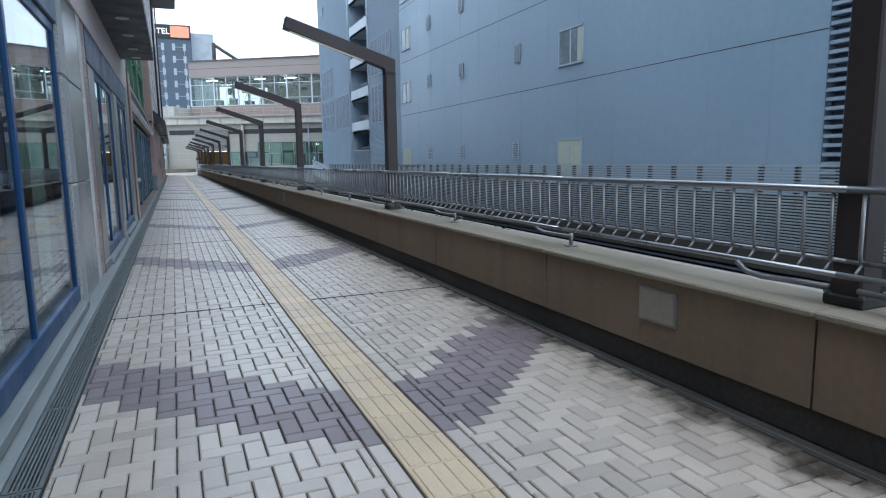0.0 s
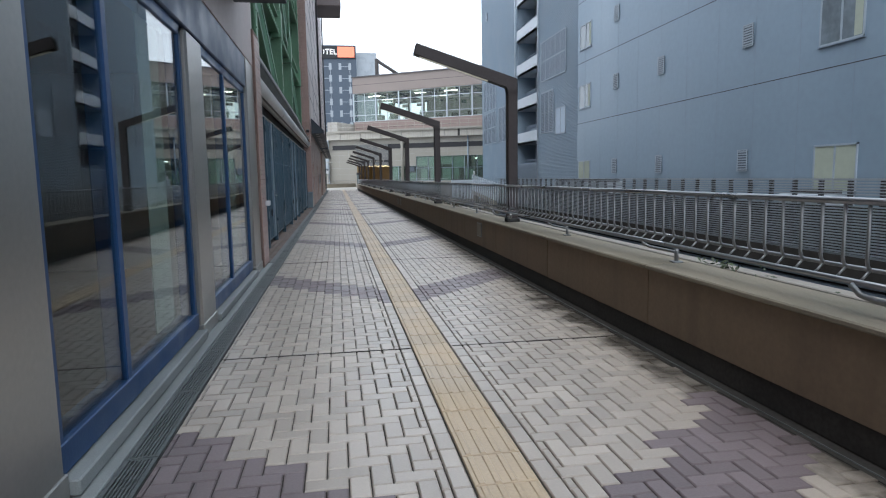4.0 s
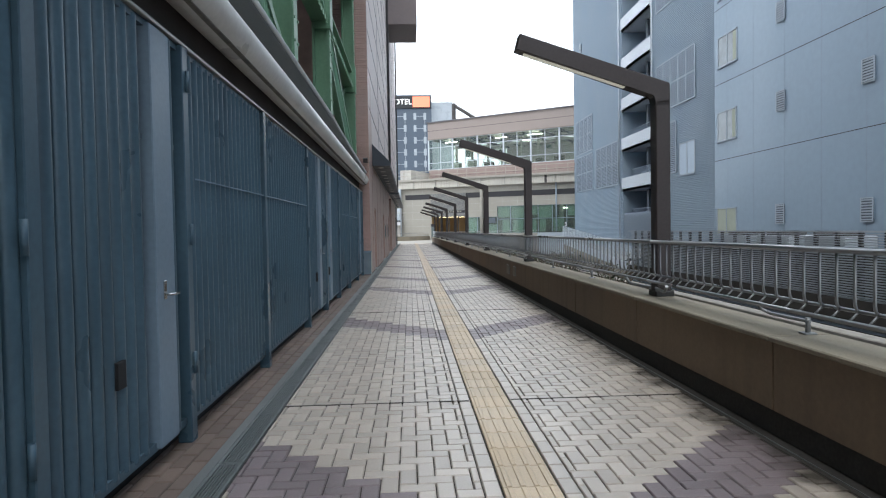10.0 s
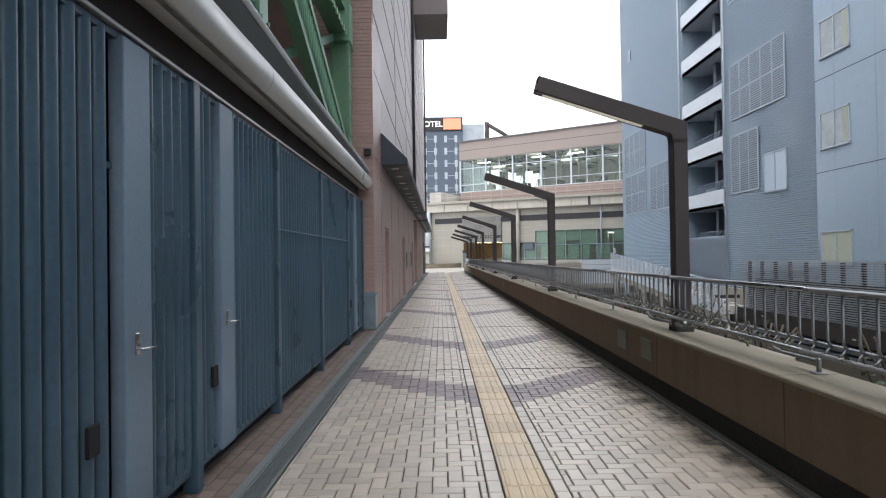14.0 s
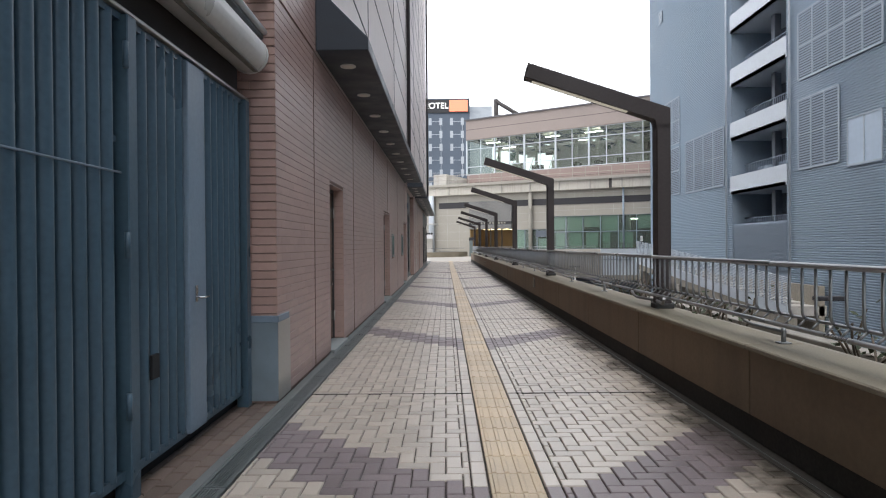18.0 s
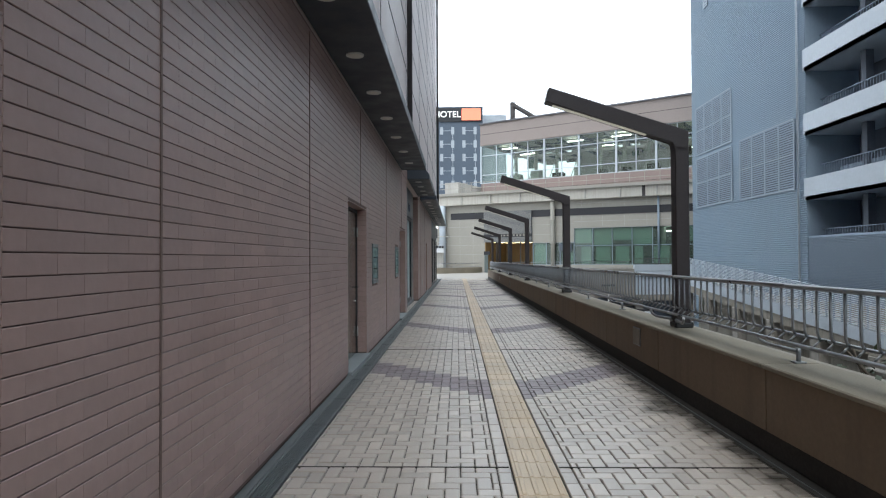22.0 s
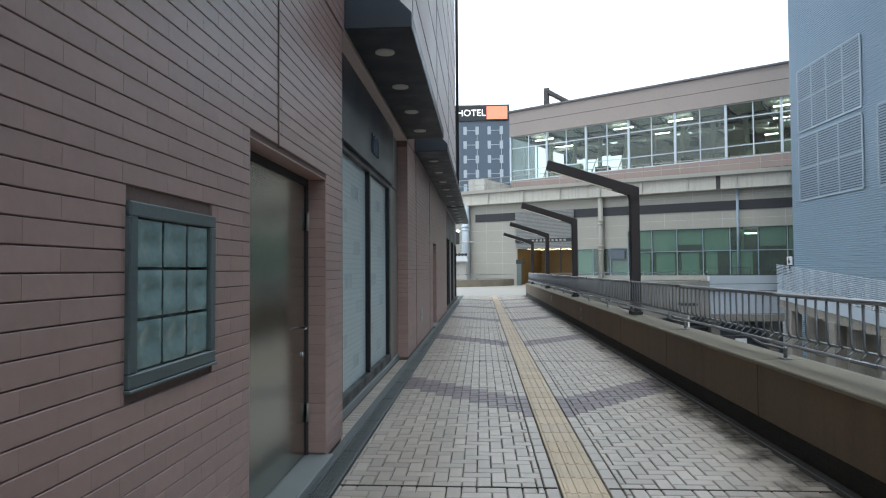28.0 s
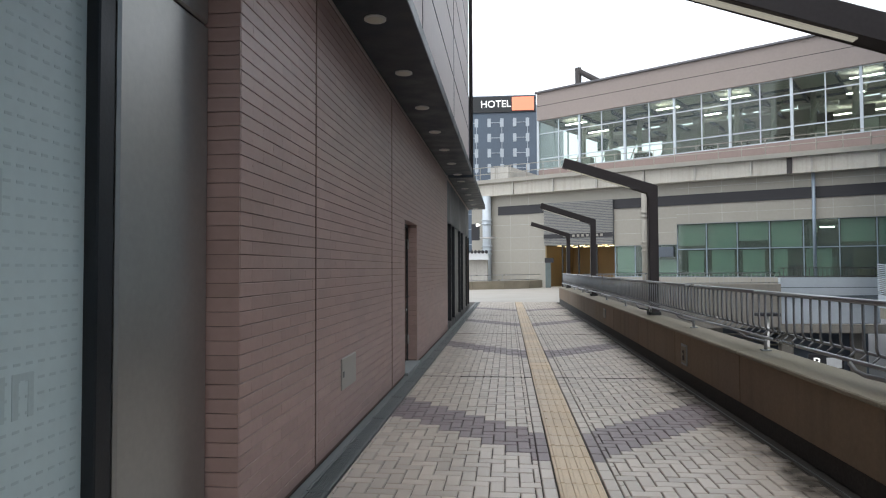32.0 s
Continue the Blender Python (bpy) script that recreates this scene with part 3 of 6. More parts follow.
part("pictogram", boxes((EDGE - 0.020, EDGE - 0.018, 65.05, 65.08, 0.29, 0.42), (EDGE - 0.020, EDGE - 0.018, 65.09, 65.13, 0.29, 0.35), (EDGE - 0.020, EDGE - 0.018, 65.09, 65.15, 0.38, 0.41)), M["skirting"], t)

# stainless railing in sections
RX = 1.88
bal = mesh_of("baluster", tubes(0.0098, ((0, 0, 1.2), (0, 0, 0.92), (0.004, 0, 0.895), (0.012, 0, 0.88), (0.026, 0, 0.872)), seg=8), M["stainless_dull"])
rod = mesh_of("cross_rod", tubes(0.007, ((-0.04, 0, 0.81), (0.026, 0, 0.87)), seg=6), M["stainless_dull"])
for y, e in zip(THIRDS, THIRDS[1:]):
    size = e - y
    rail = thing("railing_section", "stainless steel tube railing with closely set balusters on the coping", "railing", "sections of the railing", (0, y, 0))
    part("top_rail", tubes(0.019, ((RX, 0.0, 1.212), (RX, size, 1.212)), seg=12), M["stainless"], rail)
    part("lower_rail", tubes(0.0155, ((RX - 0.04, 0.0, 0.81), (RX - 0.04, size, 0.81)), seg=12), M["stainless"], rail)
    part("back_rail", tubes(0.0115, ((RX + 0.026, 0.0, 0.87), (RX + 0.026, size, 0.87)), seg=10), M["stainless"], rail)
    n = max(2, round(size / 0.148))
    for i in range(n):
        share("baluster", bal, rail, pose(RX, (i + 0.5) * size / n, 0))
        share("cross_rod", rod, rail, pose(RX, (i + 0.5) * size / n, 0))
    if all(abs(y - p) > 0.5 for p in BAYS):
        stan = part("stanchion", tubes(0.016, ((RX + 0.09, 0.02, 0.65), (RX + 0.09, 0.02, 0.76)), seg=10), M["stainless_dull"], rail)
        part("arm", tubes(0.012, ((RX + 0.09, 0.0, 0.735), (RX + 0.075, 0.26, 0.735), (RX + 0.03, 0.34, 0.745), (RX - 0.01, 0.38, 0.77), (RX - 0.034, 0.40, 0.81)), seg=10), M["stainless_dull"], stan)
        part("foot", boxes((RX + 0.05, RX + 0.13, -0.02, 0.06, 0.65, 0.662), bevel=0.003), M["bolt"], stan)

# cantilevered lamp posts along the parapet
PX = 2.07
lamp = thing("lamp_post", "dark bronze steel lamp post with a slanting arm over the walkway", "lamp post", "lamp posts of the walkway", (PX, POSTS[0], 0))
part("column", boxes((-0.165, -0.012, -0.077, 0.077, 0.68, 2.66), bevel=0.01), M["bronze"], lamp)
bm = bmesh.new()
prism(bm, ((-0.012, 2.60), (-0.012, 2.825), (-0.04, 2.84), (-1.55, 3.33), (-1.59, 3.172), (-0.185, 2.715), (-0.165, 2.69), (-0.165, 2.60)), -0.077, 0.077)
bmesh.ops.bevel(bm, geom=bm.edges[:], offset=0.008, segments=1, affect="EDGES")
part("arm", bm, M["bronze"], lamp)
bm = bmesh.new()
prism(bm, ((-0.46, 2.810), (-1.5, 3.148), (-1.506, 3.133), (-0.466, 2.795)), -0.028, 0.028)
part("lamp_strip", bm, M["strip"], lamp, "dimly lit pale strip under the arm")
part("base_block", boxes((-0.185, 0.012, -0.10, 0.10, 0.65, 0.705), bevel=0.008), M["rubber"], lamp, "black base block")
for sx in (-0.175, 0.0):
    for sy in (-0.088, 0.088):
        part("bolt", disc(bmesh.new(), (sx, sy, 0.705), 0.012, 0.015, seg=6), M["bolt"], lamp)
for s in (-1, 1):
    part("rail_bend", tubes(0.016, ((-0.26, s * 0.55, 0.80), (-0.25, s * 0.50, 0.755), (-0.23, s * 0.42, 0.735), (-0.17, s * 0.07, 0.735)), seg=8), M["stainless_dull"], lamp, "bent stainless tube at the foot")
for y in POSTS[1:]:
    copy_thing(lamp, pose(PX, y, 0))

# ---- left side, first stretch: glazed shop front (y up to 17.4) ----
GX = -1.95
# heights out of view are chosen by how much sky reaches the parapet
structure("wall_shop_upper", boxes((-6, GX + 0.06, Y0, 8.27, 3.06, 10.5), (-6, GX + 0.06, 8.27, 16.75, 3.06, 18.0)), M["panel"], "pale pink wall above the shop front, its unseen height set for light", "wall")
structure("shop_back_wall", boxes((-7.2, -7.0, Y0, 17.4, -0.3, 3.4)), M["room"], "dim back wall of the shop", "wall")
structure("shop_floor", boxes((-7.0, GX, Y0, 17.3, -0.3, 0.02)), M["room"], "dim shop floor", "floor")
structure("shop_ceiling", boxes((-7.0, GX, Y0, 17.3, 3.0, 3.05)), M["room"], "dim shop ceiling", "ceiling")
structure("shop_end_wall", boxes((-7.0, GX, 17.2, 17.39, 0.0, 26.0)), M["panel"], "pale end wall of the shop", "wall")
# added wall, never in view, kept low to let sky light past
structure("wall_behind", boxes((-7.2, 3.0, Y0 - 0.3, Y0, -0.5, 4.5)), M["panel"], "added unseen wall behind the start of the walkway", "wall")
structure("sill_kerb", boxes((GX - 0.05, -1.79, Y0, 17.3, -0.3, 0.012), bevel=0.004), M["kerb"], "grey granite kerb under the shop front", "kerb")


def shop_window(name, y0, y1, mullions, label):
    t = tagged(new(name), label, "window", "", "structure")
    for m0, m1 in ((y0, y0 + 0.075), (y1 - 0.075, y1), *mullions):
        part("post", boxes((GX - 0.10, GX + 0.02, m0, m1, 0.10, 2.62), bevel=0.006), M["blue"], t, "blue metal post")
    part("sill", boxes((GX - 0.12, GX + 0.03, y0, y1, 0.10, 0.24), bevel=0.006), M["blue"], t, "blue metal sill")
    part("head", boxes((GX - 0.12, GX + 0.02, y0, y1, 2.55, 2.64), bevel=0.006), M["blue"], t)
    part("threshold", boxes((GX - 0.10, GX + 0.10, y0, y1, 0.018, 0.092), bevel=0.008), M["kerb"], t, "grey stone threshold")
    edges = [y0 + 0.075, *[v for m in mullions for v in m], y1 - 0.075]
    for a, c in zip(edges[::2], edges[1::2]):
        p = part("pane", boxes((GX - 0.006, GX + 0.002, a, c, 0.24, 2.55)), M["glass"], t)
        p.visible_shadow = False
    return t


shop_window("window_1", Y0, 6.76, ((-4.6, -4.48), (-1.6, -1.48), (1.55, 1.67), (4.77, 4.85)), "tall shop window in a dark blue frame")
shop_window("window_2", 9.62, 12.38, ((10.56, 10.64),), "tall shop window in a dark blue frame")
shop_window("window_3", 13.02, 15.95, ((14.3, 14.38),), "two-pane shop window in a dark blue frame")
for y in (6.32, 12.02, 15.58, 4.4, 1.25):
    bm = bmesh.new()
    n = 14
    a = [bm.verts.new((GX - 0.16 + 0.03 * math.sin(i * 2.1), y - 0.2 + i * 0.034, 0.02)) for i in range(n)]
    c = [bm.verts.new((v.co.x, v.co.y, 2.99)) for v in a]
    d = [bm.verts.new((v.co.x - 0.012, v.co.y, 2.99)) for v in a]
    for i in range(n - 1):
        bm.faces.new((a[i], a[i + 1], c[i + 1], c[i]))
        bm.faces.new((c[i], c[i + 1], d[i + 1], d[i]))
    solid("curtain", bm, M["curtain"], "pale green gathered curtain hanging behind the shop glass", "curtain", "curtains of the shop")

pier = thing("stone_pier", "grey pier of speckled granite and polished stone", "pier")
for z0, z1 in ((0.02, 1.2), (1.21, 2.2), (2.21, 3.6)):
    part("granite_slab", boxes((GX - 0.3, GX + 0.05, 6.78, 7.16, z0, z1), bevel=0.012), M["granite"], pier)
    part("polished_slab", boxes((GX - 0.3, GX + 0.04, 7.168, 8.26, z0, z1), bevel=0.006), M["polished"], pier)
pier_back = structure("pier_brick_back", boxes((GX - 0.3, GX + 0.03, 8.5, 8.92, 0.0, 3.6), (GX - 0.3, -1.862, 16.76, 17.4, 0.0, 3.6)), M["mortar"], "narrow brick piers of the shop front", "pier")
cols = thing("aluminium_column_cover", "brushed aluminium column cover of the shop front", "column", "column covers")
part("sheet", boxes((GX - 0.3, GX + 0.06, 12.4, 13.0, 0.012, 2.62), bevel=0.02), M["silver"], cols)
part("base", boxes((GX - 0.3, GX + 0.07, 12.39, 13.01, 0.012, 0.13), bevel=0.006), M["silver"], cols)
cols = thing("aluminium_column_cover", "brushed aluminium column cover beside a brick pier", "column", "column covers")
part("sheet", boxes((GX - 0.3, GX + 0.06, 15.97, 16.74, 0.012, 3.06), bevel=0.02), M["silver"], cols)
part("base", boxes((GX - 0.3, GX + 0.07, 15.96, 16.745, 0.012, 0.13), bevel=0.006), M["silver"], cols)
cols = thing("aluminium_column_cover", "wide aluminium panel beside the shop window", "column", "column covers")
part("sheet", boxes((GX - 0.3, GX + 0.05, 8.93, 9.61, 0.012, 2.62), bevel=0.02), M["silver"], cols)
part("base", boxes((GX - 0.3, GX + 0.06, 8.925, 9.615, 0.012, 0.13), bevel=0.006), M["silver"], cols)
chan = thing("steel_channel", "thin steel channel between the stone pier and the brick", "channel")
part("web", boxes((GX - 0.1, GX - 0.02, 8.27, 8.5, 0.012, 3.6)), M["seam"], chan)
part("flange", boxes((GX - 0.02, GX + 0.05, 8.27, 8.31, 0.012, 3.6), bevel=0.004), M["pipe"], chan)
part("flange", boxes((GX - 0.02, GX + 0.05, 8.45, 8.49, 0.012, 3.6), bevel=0.004), M["pipe"], chan)
fas = structure("fascia_band", boxes((GX - 0.2, GX + 0.05, 8.93, 15.96, 2.64, 3.06), bevel=0.01), M["blue_band"], "dull blue fascia above the shop windows", "fascia")
structure("fascia_band", boxes((GX - 0.2, GX + 0.05, Y0, 6.77, 2.64, 3.06), bevel=0.01), M["blue_band"], "dull blue fascia above the shop windows", "fascia")


def canopy(y0, y1, x1=-1.25, wall=-1.85, z=3.58, lights=(), tall=0.75):
    t = thing("canopy", "dark slate metal canopy with round downlights in its soffit", "canopy", "canopies on the wall")
    bm = prism(bmesh.new(), ((wall, z), (x1, z), (x1, z + 0.14), (wall, z + tall)), y0, y1)
    bmesh.ops.bevel(bm, geom=bm.edges[:], offset=0.008, segments=1, affect="EDGES")
    part("hood", bm, M["canopy"], t)
    for y in lights:
        d = part("downlight", disc(bmesh.new(), (x1 - 0.33, y, z - 0.012), 0.095, 0.02), M["downlight"], t, "white round downlight")
        part("glass", disc(bmesh.new(), (x1 - 0.33, y, z - 0.016), 0.07, 0.01), M["lens"], d)


canopy(9.0, 15.26, wall=GX + 0.05, lights=[9.6, 11.0, 12.4, 13.8, 14.9])

# ---- left side, second stretch: blue-grey slatted fence (17.4 to 36.9) ----
FY0, FY1, FTOP = 17.42, 36.86, 2.61
fence = structure("fence", boxes((FENCE - 0.03, FENCE + 0.02, FY0, FY1, FTOP - 0.05, FTOP - 0.012), (FENCE - 0.03, FENCE + 0.02, FY0, FY1, 0.12, 0.17), (FENCE - 0.035, FENCE - 0.01, FY0, FY1, 1.92, 1.95)),
                  M["fence"], "tall blue-grey steel fence of close vertical slats", "fence")
# black sheet and kick board paint the shade between and under the slats
structure("fence_backing", boxes((FENCE - 0.5, FENCE - 0.45, FY0, FY1, 0.0, FTOP), (FENCE - 0.12, FENCE - 0.08, FY0, FY1, 0.0, 0.16)), M["dark"], "black sheet standing in for the shade behind the fence", "fence backing")
STILES = (18.45, 21.05, 27.52, 28.86, 35.72)
FEET = (19.75, 21.45, 23.7, 26.35, 28.3, 30.3, 32.5, 34.85, 36.8)
me_bm = bmesh.new()
ring = [(0.046 * math.sin(u), -0.035 + 0.066 * max(0.0, math.cos(u)) ** 0.7) for u in [math.radians(d) for d in range(-90, 91, 22)] + [math.radians(90)]]
lo = [me_bm.verts.new((FENCE + b, a, 0.15)) for a, b in ring]
hi = [me_bm.verts.new((FENCE + b, a, FTOP - 0.03)) for a, b in ring]
for i in range(len(ring) - 1):
    me_bm.faces.new((lo[i], lo[i + 1], hi[i + 1], hi[i])).smooth = True
slat = mesh_of("slat", me_bm, M["fence"])
k = 0
while FY0 + 0.06 + k * 0.122 < FY1:
    y = FY0 + 0.06 + k * 0.122
    if all(abs(y - s) > 0.17 for s in STILES) and all(abs(y - s) > 0.07 for s in FEET):
        share("slat", slat, fence, pose(0, y, 0))
    k += 1
part("top_trim", boxes((FENCE - 0.04, FENCE + 0.05, FY0, FY1, FTOP - 0.01, FTOP + 0.012), bevel=0.004), M["silver"], fence, "pale thin metal trim")
for y0, y1 in ((21.65, 26.25), (30.4, 34.75)):
    part("tie_rod", tubes(0.006, ((FENCE + 0.038, y0, 1.75), (FENCE + 0.038, y1, 1.75)), seg=6), M["fence_pale"], fence, "thin horizontal rod")
for y in FEET:
    part("post", boxes((FENCE - 0.04, FENCE + 0.055, y - 0.05, y + 0.05, 0.0, FTOP - 0.012), bevel=0.006), M["fence"], fence, "square fence post")
for y in STILES:
    st = part("door_stile", boxes((FENCE - 0.03, FENCE + 0.05, y - 0.14, y + 0.14, 0.13, FTOP - 0.03), bevel=0.006), M["fence_pale"], fence, "pale blue door stile with a lever handle")
    h = part("lever_handle", tubes(0.008, ((FENCE + 0.05, y - 0.03, 1.02), (FENCE + 0.095, y - 0.03, 1.02), (FENCE + 0.095, y + 0.075, 1.017)), seg=8), M["chrome"], st, "chrome lever handle")
    part("lock_plate", boxes((FENCE + 0.05, FENCE + 0.056, y - 0.05, y - 0.01, 0.99, 1.10), bevel=0.002), M["chrome"], st)
for y in (18.05, 20.45, 27.1, 28.6, 35.1):
    part("letter_slot", boxes((FENCE + 0.03, FENCE + 0.05, y - 0.045, y + 0.045, 0.60, 0.74), bevel=0.003), M["dark"], fence, "small black slot")
for y in (19.62, 21.42, 26.22, 30.17, 34.72):
    for z in (0.45, 1.3, 2.3):
        part("hinge", tubes(0.016, ((FENCE + 0.06, y + 0.05, z), (FENCE + 0.06, y + 0.05, z + 0.14)), seg=8), M["fence"], fence)
structure("fence_strip", boxes((-2.5, -1.80, 17.4, 36.9, -0.3, -0.012)), M["grout"], "bedding of the red-brown brick strip below the fence", "pavement")
box_ = thing("conduit_box", "small white wall box on the brick pier", "box")
part("body", boxes((-1.85, -1.78, 17.2, 17.36, 0.95, 1.03), bevel=0.008), M["white"], box_)

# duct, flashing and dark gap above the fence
# one dark block stands for the beam and the shade around it
structure("fence_beam", boxes((FENCE - 0.6, FENCE - 0.05, FY0, FY1, FTOP + 0.02, 3.2)), M["seam"], "dark block for the beam and shaded gap above the fence", "beam")
duct = thing("round_duct", "long silver-grey round duct above the fence", "duct")
part("pipe", tubes(0.155, ((-2.02, 17.4, 2.96), (-2.02, 36.7, 2.96)), seg=20), M["pipe"], duct)
part("end_cap", tubes(0.158, ((-2.02, 36.68, 2.96), (-2.02, 36.74, 2.96)), seg=20), M["pipe"], duct)
for k in range(4):
    part("strap", tubes(0.157, ((-2.02, 20.2 + k * 4.6, 2.96), (-2.02, 20.23 + k * 4.6, 2.96)), seg=20), M["pipe"], duct)
part("seam_flange", boxes((-1.975, -1.935, 17.42, 36.68, 2.806, 2.816)), M["duct_dirt"], duct, "dirty seam flange under the duct")
EAVE = ((17.4, 3.38), (28.4, 3.34), (31.0, 3.26), (36.95, 3.15))
bm = bmesh.new()
for (y0, z0), (y1, z1) in zip(EAVE, EAVE[1:]):
    for y, z in ((y0, z0), (y1, z1)):
        for x, d in ((-1.95, 0.0), (-1.95, 0.05), (-2.13, 0.06), (-2.13, -0.22)):
            bm.verts.new((x, y, z + d))
    v = bm.verts[:][-8:]
    bm.faces.new(v[:4])
    bm.faces.new(v[4:])
    for i in range(4):
        bm.faces.new((v[i], v[(i + 1) % 4], v[(i + 1) % 4 + 4], v[i + 4]))
flash = structure("flashing", bm, M["darkstone"], "dark grey ribbed eave sheet above the duct, sloping down at its end", "flashing")
part("edge_trim", tubes(0.028, [(-1.94, y, z + 0.055) for y, z in EAVE], seg=6), M["white"], flash, "pale painted metal edge")
ribs = bmesh.new()
y = 17.5
while y < 36.8:
    for (y0, z0), (y1, z1) in zip(EAVE, EAVE[1:]):
        if y0 <= y < y1:
            z = z0 + (z1 - z0) * (y - y0) / (y1 - y0)
            box(ribs, -1.965, -1.949, y, y + 0.03, z - 0.002, z + 0.03)
    y += 0.07
tagged(part("rib", ribs, M["steel_grate"], flash), kind="stuff")

# green steel frame behind and above the fence
frame_ = thing("green_steel_frame", "riveted green painted steel frame rising behind the fence", "steel frame")
GF = -2.16
for y in (20.1, 26.2, 30.2, 35.95):
    part("column", boxes((GF - 0.35, GF - 0.31, y - 0.14, y + 0.14, 3.2, 23), (GF - 0.04, GF, y - 0.14, y + 0.14, 3.2, 23), (GF - 0.32, GF - 0.02, y - 0.015, y + 0.015, 3.2, 23)), M["green"], frame_)
    for s in (-1, 1):
        rv = bmesh.new()
        for k in range(60):
            disc(rv, (GF, y + s * 0.11, 3.4 + k * 0.32), 0.022, 0.02, "x", 6)
        tagged(part("rivet", rv, M["green"], frame_), kind="stuff")
    part("cap_plate", boxes((GF - 0.3, GF + 0.03, y - 0.2, y + 0.2, 5.45, 6.2), bevel=0.01), M["green"], frame_)
for z in (5.6, 8.2, 10.8, 13.4, 16.0, 18.6, 21.2):
    part("girder", boxes((GF - 0.35, GF - 0.05, 17.5, 36.85, z, z + 0.035), (GF - 0.35, GF - 0.05, 17.5, 36.85, z + 0.42, z + 0.455), (GF - 0.21, GF - 0.19, 17.5, 36.85, z, z + 0.45)), M["green"], frame_)
    rv = bmesh.new()
    for k in range(76):
        box(rv, GF - 0.06, GF - 0.03, 17.7 + k * 0.25, 17.79 + k * 0.25, z - 0.05, z + 0.06)
    tagged(part("stud", rv, M["green"], frame_), kind="stuff")
for a, c, z0, z1 in ((17.6, 20.0, 3.3, 5.5), (20.3, 26.0, 3.3, 5.5), (26.4, 30.0, 6.1, 8.1), (30.4, 35.7, 3.3, 5.5), (20.3, 26.0, 8.7, 10.7), (30.4, 35.7, 8.7, 10.7), (26.4, 30.0, 13.9, 15.9)):
    # one plain flat diagonal, and one wide diagonal of two chords laced with close slanting bars
    def strip(bm, p, q, w, x0, x1):
        vv = [bm.verts.new((x, yy, zz)) for x in (x0, x1) for yy, zz in ((p[0], p[1] - w), (q[0], q[1] - w), (q[0], q[1] + w), (p[0], p[1] + w))]
        bm.faces.new(vv[:4])
        bm.faces.new(vv[4:])
        for i in range(4):
            bm.faces.new((vv[i], vv[(i + 1) % 4], vv[(i + 1) % 4 + 4], vv[i + 4]))
        return bm

    part("diagonal_brace", strip(bmesh.new(), (a, z0), (c, z1), 0.07, GF - 0.34, GF - 0.26), M["green"], frame_)
    d = Vector((c - a, z0 - z1)).normalized()
    nn = Vector((-d.y, d.x)) * 0.34
    for s_ in (-1, 1):
        part("chord", strip(bmesh.new(), (a + s_ * nn.x, z1 + s_ * nn.y), (c + s_ * nn.x, z0 + s_ * nn.y), 0.06, GF - 0.22, GF - 0.06), M["green"], frame_)
    lat, m = bmesh.new(), int(math.hypot(c - a, z1 - z0) / 0.14)
    for k in range(1, m):
        yy, zz = a + (c - a) * k / m, z1 + (z0 - z1) * k / m
        tube(lat, ((GF - 0.1, yy - nn.x + d.x * 0.2, zz - nn.y + d.y * 0.2), (GF - 0.1, yy + nn.x - d.x * 0.2, zz + nn.y - d.y * 0.2)), 0.026, 4)
    tagged(part("lacing_bar", lat, M["green"], frame_), kind="stuff")
# the seam-dark colour gives this wall the shade of the frame's open bays
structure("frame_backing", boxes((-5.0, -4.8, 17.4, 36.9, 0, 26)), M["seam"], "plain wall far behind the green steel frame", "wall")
structure("frame_roof", boxes((-6, -2.6, 17.4, 36.9, 23.4, 23.8)), M["seam"], "dark roof over the steel frame", "roof")

# ---- left side, third stretch: brick-tiled wall (36.9 to 79.9) ----
wall_south = structure("wall_brick_south", boxes((-6, -1.862, 36.9, 37.2, 0.0, 26)), M["mortar"], "end of the brick-tiled wall", "wall")


def wall_run(y0, y1, holes, z1=3.56):
    """A wall between y0 and y1 along the walkway with door and window holes (y0, y1, z0, z1)."""
    bm = bmesh.new()
    y = y0
    for a, c, lo_, hi_ in holes:
        box(bm, -2.15, -1.862, y, a, 0, z1)
        if lo_ > 0:
            box(bm, -2.15, -1.862, a, c, 0, lo_)
        box(bm, -2.15, -1.862, a, c, hi_, z1)
        y = c
    box(bm, -2.15, -1.862, y, y1, 0, z1)
    return bm


HOLES_1 = ((39.38, 40.42, 0.0, 2.15), (46.25, 47.82, 0.0, 2.15), (48.40, 49.06, 1.03, 1.67), (52.02, 52.70, 1.05, 1.69), (53.15, 54.74, 0.0, 2.15))
HOLES_2 = ((65.35, 66.5, 0.0, 2.12),)
wall_1 = structure("wall_brick", wall_run(37.2, 55.3, HOLES_1), M["mortar"], "wall faced with pinkish brown brick tiles", "wall")
wall_2 = structure("wall_brick", wall_run(60.12, 71.4, HOLES_2), M["mortar"], "wall faced with pinkish brown brick tiles", "wall")
upper = structure("wall_upper_facade", boxes((-6, WALL, 37.2, 79.9, 4.2, 26), (-6, -1.8635, 37.2, 79.9, 3.56, 4.2)), M["panel"], "tall facade of pale pink panels above the canopies", "wall")
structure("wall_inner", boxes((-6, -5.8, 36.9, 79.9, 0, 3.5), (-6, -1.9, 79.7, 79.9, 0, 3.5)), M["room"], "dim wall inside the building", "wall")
for z in (5.3, 6.5, 7.7, 8.9, 10.1, 11.3, 12.5, 13.7, 14.9, 16.1, 17.3, 18.5, 19.7, 20.9):
    part("panel_seam", boxes((WALL, WALL + 0.006, 37.2, 79.9, z, z + 0.04)), M["seam"], upper)
